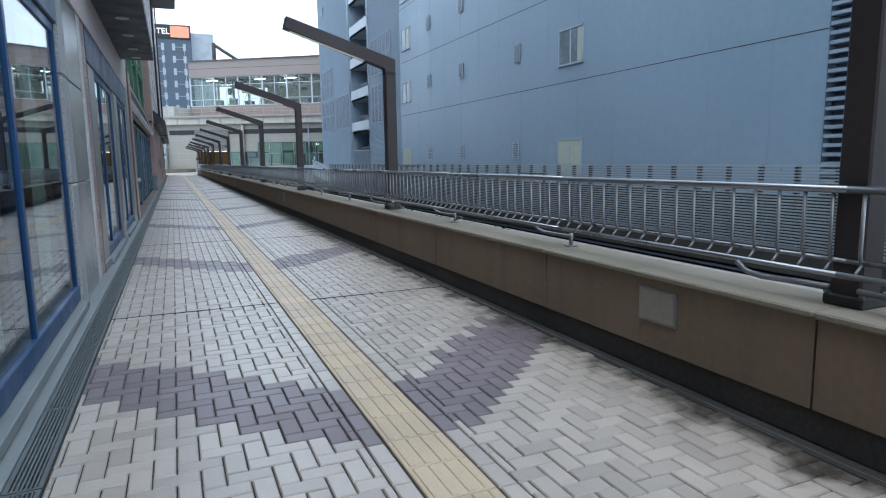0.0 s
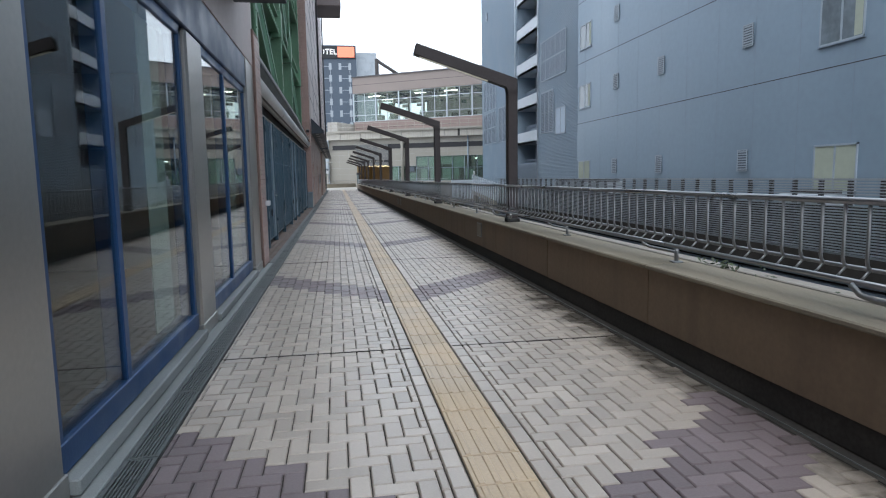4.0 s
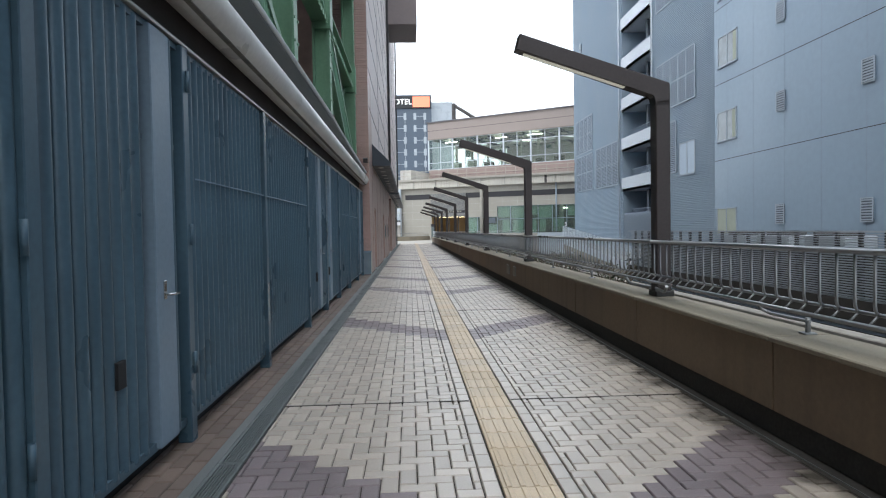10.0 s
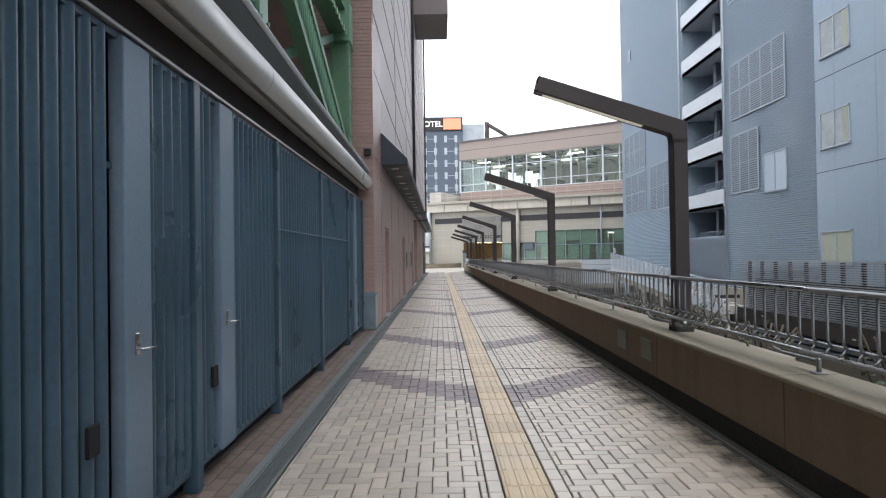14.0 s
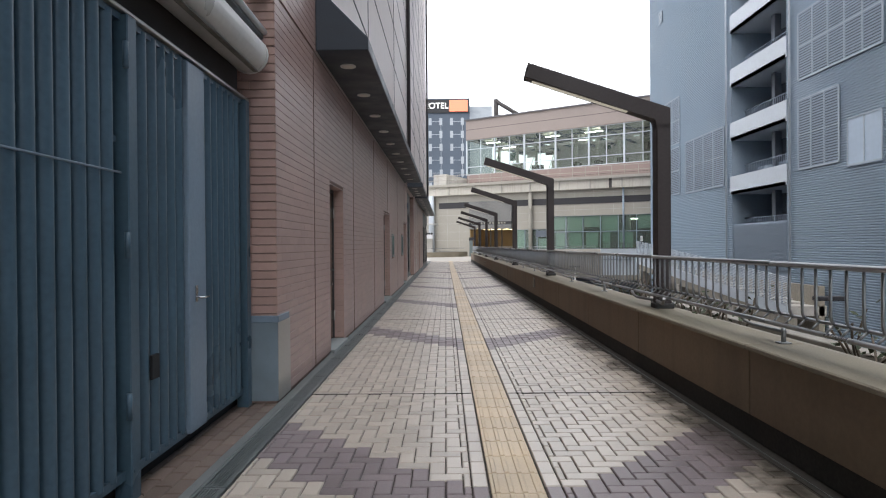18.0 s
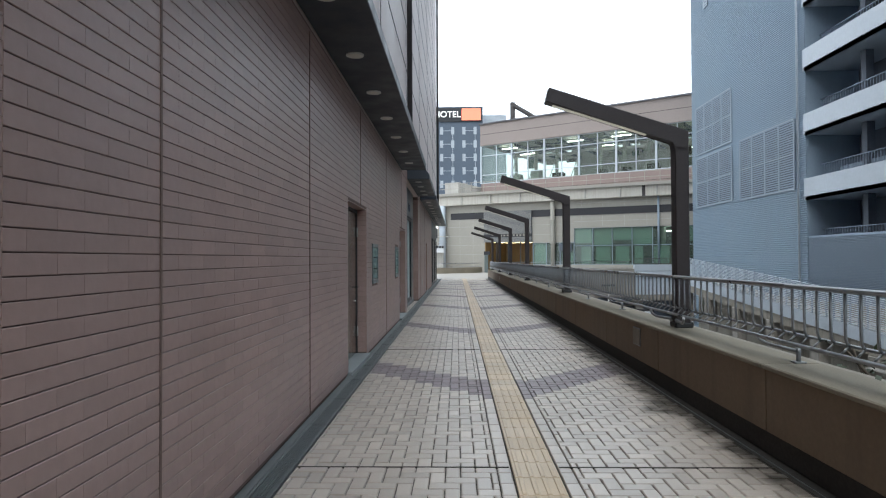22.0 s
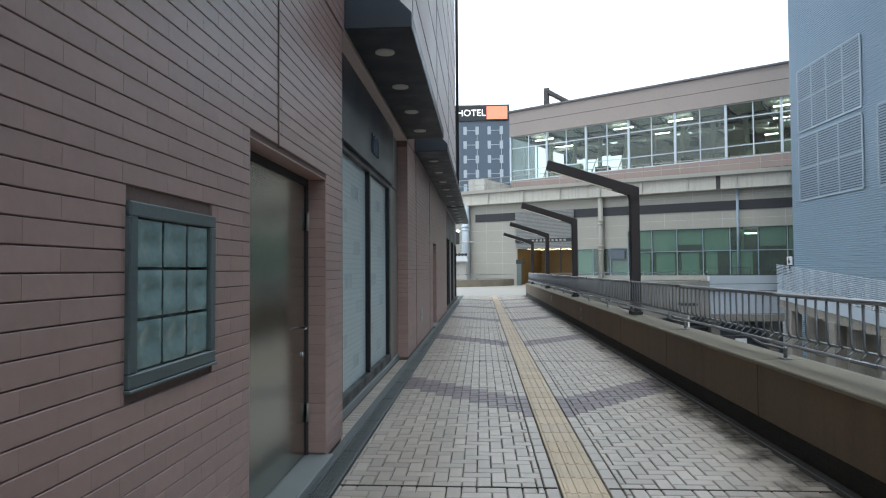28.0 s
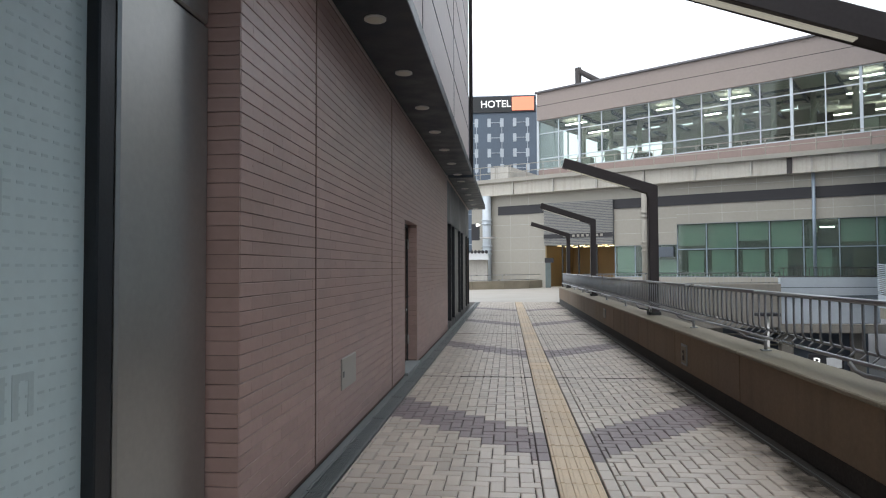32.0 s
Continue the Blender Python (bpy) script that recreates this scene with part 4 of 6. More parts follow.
for y in (43.5, 49.6, 55.2, 61.0, 67.2, 73.4):
    part("panel_seam", boxes((WALL, WALL + 0.007, y, y + 0.05, 4.3, 26)), M["seam"], upper)
for y in (55.2, 79.7):
    part("downpipe", tubes(0.07, ((WALL + 0.1, y, 4.3), (WALL + 0.1, y, 26)), seg=10), M["seam"], upper, "dark downpipe")
bay = thing("projecting_bay", "dark purplish box bay projecting high from the facade", "bay")
part("box", boxes((WALL, 0.1, 59.4, 63.5, 15.1, 20.5), bevel=0.03), M["bay"], bay)

canopy(38.6, 53.7, lights=[39.23 + 1.48 * k for k in range(10)])
canopy(55.4, 60.1, lights=[56.0 + 1.16 * k for k in range(4)])
canopy(61.2, 71.2, lights=[62.19 + 1.48 * k for k in range(7)])
canopy(71.6, 79.6, lights=[72.2 + 1.4 * k for k in range(6)])


def steel_door(name, y0, y1, top, label, hinge_low=True):
    """A recessed steel door with its frame and lever handle."""
    t = tagged(new(name), label, "door", "", "structure")
    part("frame", boxes((-2.02, -1.985, y0, y0 + 0.05, 0.04, top), (-2.02, -1.985, y1 - 0.028, y1, 0.04, top), (-2.02, -1.985, y0, y1, top - 0.05, top)), M["seam"], t, "dark metal door frame")
    leaf = part("leaf", boxes((-2.03, -2.0, y0 + 0.05, y1 - 0.028, 0.05, top - 0.05), bevel=0.004), M["door"], t, "brushed steel door leaf")
    hy = y1 - 0.13
    part("lever_handle", tubes(0.008, ((-2.0, hy, 1.02), (-1.955, hy, 1.02), (-1.955, hy - 0.10, 1.017)), seg=8), M["chrome"], leaf, "chrome lever handle")
    part("lock", disc(bmesh.new(), (-2.0, hy, 0.82), 0.018, 0.012, "x", 12), M["chrome"], leaf)
    for z in (0.3, 1.75):
        part("hinge", tubes(0.011, ((-1.98, y1 - 0.045, z), (-1.98, y1 - 0.045, z + 0.14)), seg=8), M["silver"], t)
    part("threshold", boxes((-2.12, -1.80, y0 - 0.02, y1 + 0.02, -0.02, 0.045), bevel=0.006), M["kerb"], t, "grey stone threshold")
    part("dark_back", boxes((-2.14, -2.1, y0, y1, 0, top)), M["dark"], t)
    bm = bmesh.new()
    z = 0.06
    while z + 0.07 < top:
        box(bm, -1.985, -1.853, y1 - 0.012, y1 + 0.002, z, z + 0.0705)
        box(bm, -1.985, -1.853, y0 - 0.002, y0 + 0.012, z, z + 0.0705)
        z += 0.0745
    tagged(part("reveal_tile", bm, M["tile"], t), kind="stuff")
    part("reveal_head", boxes((-1.985, -1.853, y0, y1, top - 0.004, top + 0.004)), M["tile"], t)


steel_door("door_1", 39.38, 40.42, 2.15, "closed narrow steel door recessed in the brick wall")
steel_door("door_2", 46.25, 47.82, 2.15, "closed wide steel door recessed in the brick wall")
steel_door("door_3", 53.15, 54.74, 2.15, "closed wide steel door recessed in the brick wall")
steel_door("door_4", 65.35, 66.5, 2.12, "closed steel door recessed in the brick wall")


def block_window(name, y0, y1, z0, z1):
    t = tagged(new(name), "small window of nine glass blocks in a grey-green frame", "window", "", "structure")
    w = 0.052
    part("window_frame", boxes((-1.9, -1.832, y0, y1, z0, z0 + w), (-1.9, -1.832, y0, y1, z1 - w, z1), (-1.9, -1.832, y0, y0 + w, z0 + w, z1 - w), (-1.9, -1.832, y1 - w, y1, z0 + w, z1 - w), bevel=0.005), M["block_frame"], t)
    part("window_sill", boxes((-1.9, -1.825, y0 - 0.005, y1 + 0.005, z0 - 0.012, z0), bevel=0.003), M["block_frame"], t)
    sy, sz = (y1 - y0 - 2 * w) / 3, (z1 - z0 - 2 * w) / 3
    for i in range(3):
        for j in range(3):
            a, c = y0 + w + i * sy, z0 + w + j * sz
            bm = bmesh.new()
            g = [[None] * 7 for _ in range(7)]
            for p in range(7):
                for q in range(7):
                    u, v = p / 3 - 1, q / 3 - 1
                    d = 0.010 - 0.022 * max(0.0, 1 - (u * u + v * v) / 0.7) ** 0.7 - 0.012 * max(abs(u), abs(v)) ** 8
                    g[p][q] = bm.verts.new((-1.846 + d, a + (u + 1) / 2 * (sy - 0.012) + 0.006, c + (v + 1) / 2 * (sz - 0.012) + 0.006))
            for p in range(6):
                for q in range(6):
                    bm.faces.new((g[p][q], g[p + 1][q], g[p + 1][q + 1], g[p][q + 1])).smooth = True
            part("glass_block", bm, M["block"], t)
    part("backing", boxes((-1.96, -1.95, y0, y1, z0, z1)), M["film"], t)


block_window("window_4", 48.40, 49.06, 1.05, 1.67)
block_window("window_5", 52.02, 52.70, 1.05, 1.69)

# glazed front with frosted film (55.3 to 60.1) and the dark one past the second brick stretch
structure("front_fascia", boxes((-2.25, -1.98, 55.3, 59.345, 2.72, 3.56)), M["slate"], "dark slate fascia above the frosted window", "fascia")
structure("front_sill", boxes((-2.3, -2.0, 55.3, 60.11, -0.01, 0.08), bevel=0.006), M["kerb"], "stone sill of the frosted window", "sill")
win = tagged(new("window_6"), "tall window covered with frosted printed film in a black frame", "window", "", "structure")
FX = -2.05
for a, c in ((55.31, 56.02), (59.35, 60.1)):
    part("side_panel", boxes((FX - 0.12, FX + 0.03, a, c, 0.08, 2.712), bevel=0.012), M["silver"], win, "brushed metal side panel")
part("upper_side_panel", boxes((FX - 0.12, FX + 0.03, 59.35, 60.1, 2.724, 3.55), bevel=0.012), M["silver"], win, "brushed metal side panel")
for a, c in ((56.05, 56.12), (57.62, 57.70), (59.24, 59.34)):
    part("post", boxes((FX - 0.08, FX + 0.02, a, c, 0.08, 2.72), bevel=0.006), M["blackframe"], win)
part("window_sill", boxes((FX - 0.08, FX + 0.03, 56.03, 59.34, 0.08, 0.19), bevel=0.005), M["blackframe"], win)
part("head", boxes((FX - 0.08, FX + 0.025, 56.03, 59.34, 2.66, 2.72), bevel=0.005), M["blackframe"], win)
for a, c in ((56.12, 57.62), (57.70, 59.24)):
    pane = part("pane", boxes((FX - 0.045, FX - 0.035, a, c, 0.19, 2.66)), M["film"], win, "pane covered with frosted film")
    marks = bmesh.new()
    z = 0.3
    while z < 2.62:
        y = a + 0.05
        while y < c - 0.05:
            box(marks, FX - 0.0352, FX - 0.034, y, y + 0.03, z, z + 0.01)
            y += 0.055
        z += 0.055
    part("dotted_print", marks, M["film_mark"], pane)
    bars = bmesh.new()
    for z, o in ((0.35, 0.75), (0.62, 0.1), (0.95, 0.95), (1.25, 0.35), (1.62, 0.8), (1.95, 0.12), (2.25, 0.7)):
        for i in range(3):
            y = a + o + i * 0.125
            if y + 0.1 < c:
                box(bars, FX - 0.0352, FX - 0.0332, y, y + 0.028, z, z + 0.15)
                box(bars, FX - 0.0352, FX - 0.0332, y + 0.028, y + 0.095, z + 0.125, z + 0.15)
                box(bars, FX - 0.0352, FX - 0.0332, y + 0.07, y + 0.095, z, z + 0.125)
    part("logo_print", bars, M["film_mark"], pane)
logo = thing("fascia_logo", "dark raised logo shapes on the fascia", "logo")
for i in range(3):
    y = 57.5 + i * 0.17
    part("letter_shape", boxes((-1.98, -1.965, y, y + 0.03, 2.88, 3.12), (-1.98, -1.965, y + 0.09, y + 0.12, 2.88, 3.12), (-1.98, -1.965, y + 0.03, y + 0.09, 3.09, 3.12)), M["blue_band"], logo)
wall_return = structure("wall_brick_return", boxes((-2.5, -2.16, 60.12, 60.4, 0, 3.5)), M["mortar"], "brick-tiled return beside the frosted window", "wall")
structure("front_2_fascia", boxes((-2.1, -1.88, 71.4, 79.9, 2.56, 3.56)), M["slate"], "dark fascia above the far shop front", "fascia")
win = tagged(new("window_7"), "dark shop front with black frames beyond the brick wall", "window", "", "structure")
for k in range(9):
    y = 71.5 + k * 1.04
    part("post", boxes((-2.0, -1.86, y - 0.05, y + 0.05, 0.0, 2.56), bevel=0.005), M["blackframe"] if k % 3 else M["silver"], win)
    if k < 8:
        p = part("pane", boxes((-1.95, -1.942, y + 0.05, y + 0.99, 0.15, 2.5)), M["glass"], win)
        p.visible_shadow = False
part("window_sill", boxes((-2.0, -1.86, 71.4, 79.9, 0.0, 0.15), bevel=0.005), M["blackframe"], win)
cover = thing("wall_hatch", "small pale metal hatch on the brick wall", "hatch")
part("plate", boxes((-1.855, -1.838, 62.09, 62.57, 0.435, 0.695), bevel=0.004), M["silver"], cover)
part("latch", boxes((-1.838, -1.830, 62.12, 62.15, 0.54, 0.59), bevel=0.002), M["bolt"], cover)
socket = thing("corner_guard", "pale metal guard box at the foot of the brick corner", "corner guard")
part("side_sheet", boxes((-2.12, -1.846, 36.885, 36.897, 0.02, 0.70), bevel=0.003), M["darkpane"], socket, "dark polished sheet")
part("front_sheet", boxes((-1.85, -1.842, 36.89, 37.3, 0.02, 0.70), bevel=0.003), M["silver"], socket, "pale metal sheet")
part("cap", boxes((-2.13, -1.836, 36.875, 37.25, 0.70, 0.76), bevel=0.006), M["fence_pale"], socket, "grey-blue metal cap")
for y, z in ((38.45, 0.02), (41.4, 0.02), (44.25, 0.02), (47.25, 2.17), (50.4, 0.02), (53.6, 2.17), (61.4, 0.02), (64.4, 0.02)):
    structure("wall_movement_joint", boxes((-1.853, -1.8445, y - 0.008, y + 0.008, z, 3.5)), M["mortar"], "dark vertical movement joint in the tiled wall", "joint")
cam_box = thing("wall_lamp", "small dark wall lamp high on the brick corner", "lamp")
part("bracket", boxes((-2.0, -1.9, 36.83, 36.9, 3.5, 3.55)), M["bolt"], cam_box)
part("head", boxes((-2.02, -1.88, 36.72, 36.84, 3.50, 3.62), bevel=0.015), M["bronze"], cam_box)
part("visor", boxes((-2.03, -1.87, 36.66, 36.85, 3.62, 3.635), bevel=0.004), M["bolt"], cam_box)

# ---- right side: screen, lower level and the grey building ----
GB = 19.0
structure("lower_roof", boxes((2.2, 9.0, Y0, 44.4, -3.2, -2.9)), M["water"], "wet dark roof below the walkway", "roof")
structure("lower_beam", boxes((9.0, 9.25, Y0, 44.4, -0.75, -0.3)), M["skirting"], "dark beam under the louvred screen", "beam")
grille = structure("lower_grille", boxes((9.2, 9.3, Y0, 44.4, -6, -0.75)), M["skirting"], "dark wall with fine horizontal grilles", "wall")
bm = bmesh.new()
for k in range(16):
    box(bm, 9.1, 9.2, Y0, 44.4, -2.6 + k * 0.115, -2.55 + k * 0.115)
tagged(part("grille_bar", bm, M["louver"], grille), kind="stuff")
screen = structure("louvre_screen", boxes((9.02, 9.06, Y0, 44.4, 1.16, 1.2), (9.02, 9.06, Y0, 44.4, -0.3, -0.26)), M["offwhite"], "long screen of thin horizontal louvres", "screen")
for k in range(70):
    y = Y0 + k * 0.75
    part("post", boxes((9.07, 9.15, y - 0.035, y + 0.035, -0.4, 1.2)), M["seam"], screen)
for k in range(26):
    bm = bmesh.new()
    for i in range(25):
        box(bm, 9.0, 9.05, Y0 + k * 2 + 0.01, Y0 + k * 2 + 1.99, -0.24 + i * 0.056, -0.214 + i * 0.056)
    tagged(part("louvre_bay", bm, M["offwhite"], screen), kind="stuff")

# cooling units on the roof behind the screen
# dark sheet added where shadow fills the lower half behind the louvres
structure("unit_backing", boxes((9.6, 9.7, Y0, 44.4, -1.4, 0.62)), M["skirting"], "dark sheet for the shadow behind the louvred screen", "screen lining")
structure("unit_roof", boxes((9.3, GB, Y0, 44.4, -1.6, -1.4)), M["water"], "dark roof behind the louvred screen", "roof")
unit = thing("cooling_unit", "pale grey rooftop cooling unit behind the louvred screen", "cooling unit", "cooling units on the roof", (13, 23.0, -1.4))
part("casing", boxes((-0.5, 0.5, -0.9, 0.9, 0.12, 2.1), bevel=0.03), M["offwhite"], unit)
part("base", boxes((-0.5, 0.5, -0.85, 0.85, 0, 0.12)), M["seam"], unit)
part("coil_grille", boxes((-0.52, -0.5, -0.8, 0.8, 0.4, 1.7)), M["louver_dark"], unit)
for s in (-0.45, 0.45):
    part("fan_cowl", tubes(0.36, ((0, s, 2.08), (0, s, 2.2)), seg=16), M["seam"], unit)
for y in (35.0, 37.6, 40.2):
    copy_thing(unit, pose(12, y, -1.1))

gb = thing("grey_building", "large blue-grey clad building with louvres and open stairs", "building")
part("wall", boxes((GB, 40, 14.5, 56.5, -6, 34)), M["greywall"], gb, "smooth blue-grey panels")
part("wall", boxes((GB + 0.045, 40, 56.5, 67.1, -6, 34), (GB + 0.045, 40, 73.9, 90.7, -6, 34)), M["corr"], gb, "corrugated blue-grey cladding")
vs, fs = [], []
for y0, y1 in ((56.5, 67.1), (73.9, 90.7)):
    for k in range(300):
        z, o = -4.0 + k * 0.125, len(vs)
        for x, d in ((GB + 0.045, 0.0), (GB, 0.022), (GB, 0.075), (GB + 0.045, 0.097)):
            vs += [(x, y0, z + d), (x, y1, z + d)]
        fs += [(o + i, o + i + 1, o + i + 3, o + i + 2) for i in (0, 2, 4)]
me = bpy.data.meshes.new("cladding_rib")
me.from_pydata(vs, [], fs)
me.materials.append(M["corr"])
ribs = tagged(new("cladding_rib", me), kind="stuff")
ribs.parent = gb
part("recess_back", boxes((GB + 3.0, 40, 67.1, 73.9, -6, 34)), M["recess"], gb, "stair recess wall, its shade put into the colour")
part("plinth", boxes((GB - 0.05, GB, 14.5, 56.5, -6, -0.8)), M["concrete"], gb)
sm = bmesh.new()
for z in (0.75, 5.45, 10.2, 14.9, 19.6, 24.3, 29.0):
    box(sm, GB - 0.006, GB, 14.5, 56.5, z - 0.018, z + 0.018)
part("horizontal_seam", sm, M["seam"], gb)
for k in range(14):
    y = 16.6 + k * 2.95
    part("vertical_seam", boxes((GB - 0.005, GB, y - 0.012, y + 0.012, -0.8, 34)), M["louver"], gb)
for k in range(9):
    z = 1.0 + k * 3.62
    if k:
        part("balcony", boxes((GB - 0.05, GB + 0.1, 67.0, 74.0, z, z + 1.2), (GB - 0.05, GB + 3, 67.1, 73.9, z, z + 0.2)), M["balcony"], gb, "pale balcony front")
    else:
        bm = boxes((GB + 0.1, GB + 0.16, 67.1, 73.9, -2.0, 2.6))
        for i in range(38):
            box(bm, GB - 0.02, GB + 0.1, 67.1, 73.9, -0.3 + i * 0.075, -0.27 + i * 0.075)
        tagged(part("stair_louvre", bm, M["louver"], gb, "grey louvred front of the lowest stair"), kind="stuff")
    rl = bmesh.new()
    for i in range(30):
        y = 67.3 + i * 0.22
        tube(rl, ((GB + 0.9, y, z + 0.2), (GB + 0.9, y, z + 2.0)), 0.02, 5)
    tube(rl, ((GB + 0.9, 67.1, z + 2.0), (GB + 0.9, 73.9, z + 2.0)), 0.03, 6)
    part("balcony_rail", rl, M["louver"], gb)
    part("stair", boxes((GB + 1.2, GB + 2.4, 68.0, 72.8, z + 1.5, z + 1.7)), M["louver"], gb)
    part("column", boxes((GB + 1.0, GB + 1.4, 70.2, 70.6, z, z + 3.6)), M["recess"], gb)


for y in (74.5, 66.6):
    part("downpipe", tubes(0.06, ((GB - 0.1, y, -0.5), (GB - 0.1, y, 34)), seg=8), M["balcony"], gb, "pale downpipe")


def louvre_panel(y0, y1, z0, z1, bays):
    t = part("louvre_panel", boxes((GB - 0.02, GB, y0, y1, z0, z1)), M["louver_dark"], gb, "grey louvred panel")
    bm = bmesh.new()
    k = 0
    while z0 + k * 0.14 < z1:
        box(bm, GB - 0.07, GB - 0.02, y0, y1, z0 + k * 0.14, z0 + k * 0.14 + 0.07)
        k += 1
    tagged(part("blade", bm, M["louver"], t), kind="stuff")
    bm = boxes((GB - 0.08, GB - 0.02, y0, y1, z0 - 0.06, z0), (GB - 0.08, GB - 0.02, y0, y1, z1, z1 + 0.06), (GB - 0.09, GB - 0.02, y0, y1, (z0 + z1) / 2 - 0.03, (z0 + z1) / 2 + 0.03))
    for i in range(bays + 1):
        y = y0 + (y1 - y0) * i / bays
        box(bm, GB - 0.085, GB - 0.02, y - 0.03, y + 0.03, z0, z1)
    part("frame", bm, M["louver_frame"], t)


louvre_panel(59.2, 65.8, 10.2, 13.75, 5)
louvre_panel(62.3, 65.8, 5.35, 9.05, 3)
louvre_panel(75.0, 81.9, 5.4, 9.4, 4)
louvre_panel(83.2, 89.6, 9.7, 13.45, 4)
louvre_panel(83.2, 89.6, 5.5, 9.3, 3)
louvre_panel(59.2, 65.8, 18.0, 22.0, 4)
for y0, y1, z0, z1, blind in ((28.0, 30.25, 6.35, 8.25, 0), (28.0, 30.25, 0.45, 2.4, 1), (53.8, 56.1, 6.6, 8.45, 0), (53.8, 56.2, 0.75, 2.45, 1), (53.7, 56.0, 11.2, 13.1, 0), (53.7, 56.0, 15.4, 17.8, 0), (59.25, 61.7, 5.0, 7.3, 2)):
    w = part("window", boxes((GB - 0.05, GB, y0, y1, z0, z0 + 0.07), (GB - 0.05, GB, y0, y1, z1 - 0.07, z1), (GB - 0.05, GB, y0, y0 + 0.07, z0, z1), (GB - 0.05, GB, y1 - 0.07, y1, z0, z1), (GB - 0.05, GB, (y0 + y1) / 2 - 0.04, (y0 + y1) / 2 + 0.04, z0, z1)), M["louver_frame"], gb)
    part("pane", boxes((GB - 0.02, GB - 0.01, y0 + 0.07, y1 - 0.07, z0 + 0.07, z1 - 0.07)), (M["darkpane"], M["yellowblind"], M["greypane"])[blind], w)
    if blind == 0:
        part("curtain_strip", boxes((GB - 0.024, GB - 0.02, y0 + 0.12, y0 + 0.5, z0 + 0.1, z1 - 0.1)), M["yellowblind"], w)
    part("sill", boxes((GB - 0.09, GB, y0 - 0.05, y1 + 0.05, z0 - 0.05, z0)), M["louver"], w)
for y, z in ((34.9, 1.9), (43.0, 7.85), (49.3, 7.85), (43.05, 1.92), (49.35, 1.92), (34.8, 7.82), (49.3, 12.5), (43.0, 12.5), (34.8, 12.5), (87.5, 21.5)):
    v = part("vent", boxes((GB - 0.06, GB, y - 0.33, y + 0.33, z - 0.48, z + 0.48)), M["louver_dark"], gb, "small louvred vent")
    bm = boxes((GB - 0.09, GB - 0.06, y - 0.38, y - 0.33, z - 0.5, z + 0.5), (GB - 0.09, GB - 0.06, y + 0.33, y + 0.38, z - 0.5, z + 0.5), (GB - 0.09, GB - 0.06, y - 0.38, y + 0.38, z + 0.48, z + 0.53), (GB - 0.09, GB - 0.06, y - 0.38, y + 0.38, z - 0.53, z - 0.48))
    for i in range(8):
        box(bm, GB - 0.085, GB - 0.06, y - 0.33, y + 0.33, z - 0.45 + i * 0.12, z - 0.385 + i * 0.12)
    part("slat", bm, M["louver_frame"], v)
tower = thing("louvre_tower", "dark tower of wide horizontal louvres beside the grey building", "building")
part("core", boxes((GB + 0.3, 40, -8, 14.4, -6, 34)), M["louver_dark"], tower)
bm = bmesh.new()
for k in range(110):
    box(bm, GB - 0.1, GB + 0.35, -8, 14.4, -0.5 + k * 0.3, -0.38 + k * 0.3)
tagged(part("blade", bm, M["louver"], tower), kind="stuff")

# ---- the station beyond the plaza, in its own frame: x along its front, y behind it ----
st = thing("station_building", "cream station building with a glazed upper concourse", "building", "", (-1.07, 107.9, 0), -27)
for spec in ((-2.6, 4.0, 0, 0.5, 0, 8), (4.0, 9.4, 0, 0.5, 6.3, 8), (9.4, 13.8, 0, 0.5, 3.05, 8), (13.8, 60, 0, 0.5, 4.45, 8), (9.4, 60, 0, 0.5, 0, 0.8)):
    part("wall", boxes(spec), M["stationwall"], st, "cream panelled wall")
part("band", boxes((-0.1, 60, -0.06, 0, 5.75, 6.45)), M["band"], st, "dark horizontal band")
part("viaduct_edge", boxes((-3.2, 60, -0.6, 12.5, 7.3, 8.6)), M["viaduct"], st, "weathered cream viaduct edge")
part("ledge", boxes((-3.2, 60, -0.9, -0.6, 8.3, 8.6)), M["stationwall"], st)
part("corner_column", tubes(0.35, ((-0.9, -0.5, 0), (-0.9, -0.5, 7.3)), seg=14), M["balcony"], st, "pale round column")
part("pipe_column", tubes(0.22, ((11.7, -0.3, 0), (11.7, -0.3, 7.3)), seg=12), M["stationwall"], st)
part("drainpipe", tubes(0.1, ((22.0, -0.2, 0.8), (22.0, -0.2, 7.3)), seg=8), M["louver"], st)
ent = part("entrance_block", boxes((4.0, 9.4, -0.2, 0.3, 3.2, 6.45)), M["louver_dark"], st, "grey louvred panel over the entrance")
bm = bmesh.new()
for k in range(27):
    box(bm, 4.0, 9.4, -0.28, -0.2, 3.22 + k * 0.12, 3.29 + k * 0.12)
tagged(part("blade", bm, M["greyslat"], ent), kind="stuff")
part("sign_strip", boxes((4.0, 9.4, -0.32, -0.2, 3.72, 4.05)), M["band"], st, "dark sign strip")
for k in range(9):
    part("sign_character", boxes((5.6 + k * 0.36, 5.8 + k * 0.36, -0.33, -0.32, 3.79, 3.97)), M["stationwall"], st)
part("entrance_hall", boxes((4.0, 9.4, 5.6, 5.8, 0, 3.3), (4.0, 4.1, 0, 5.6, 0, 3.3), (9.3, 9.4, 0.5, 5.6, 0, 3.3)), M["woodwall"], st, "ochre walls of the lit entrance hall")
part("hall_ceiling", boxes((4.0, 9.4, 0, 5.6, 3.2, 3.3)), M["hall"], st)
part("hall_lamp", boxes(*[(4.6 + k * 0.9, 4.9 + k * 0.9, 1.0 + j * 1.6, 1.3 + j * 1.6, 3.17, 3.2) for k in range(5) for j in range(3)]), M["warm"], st)
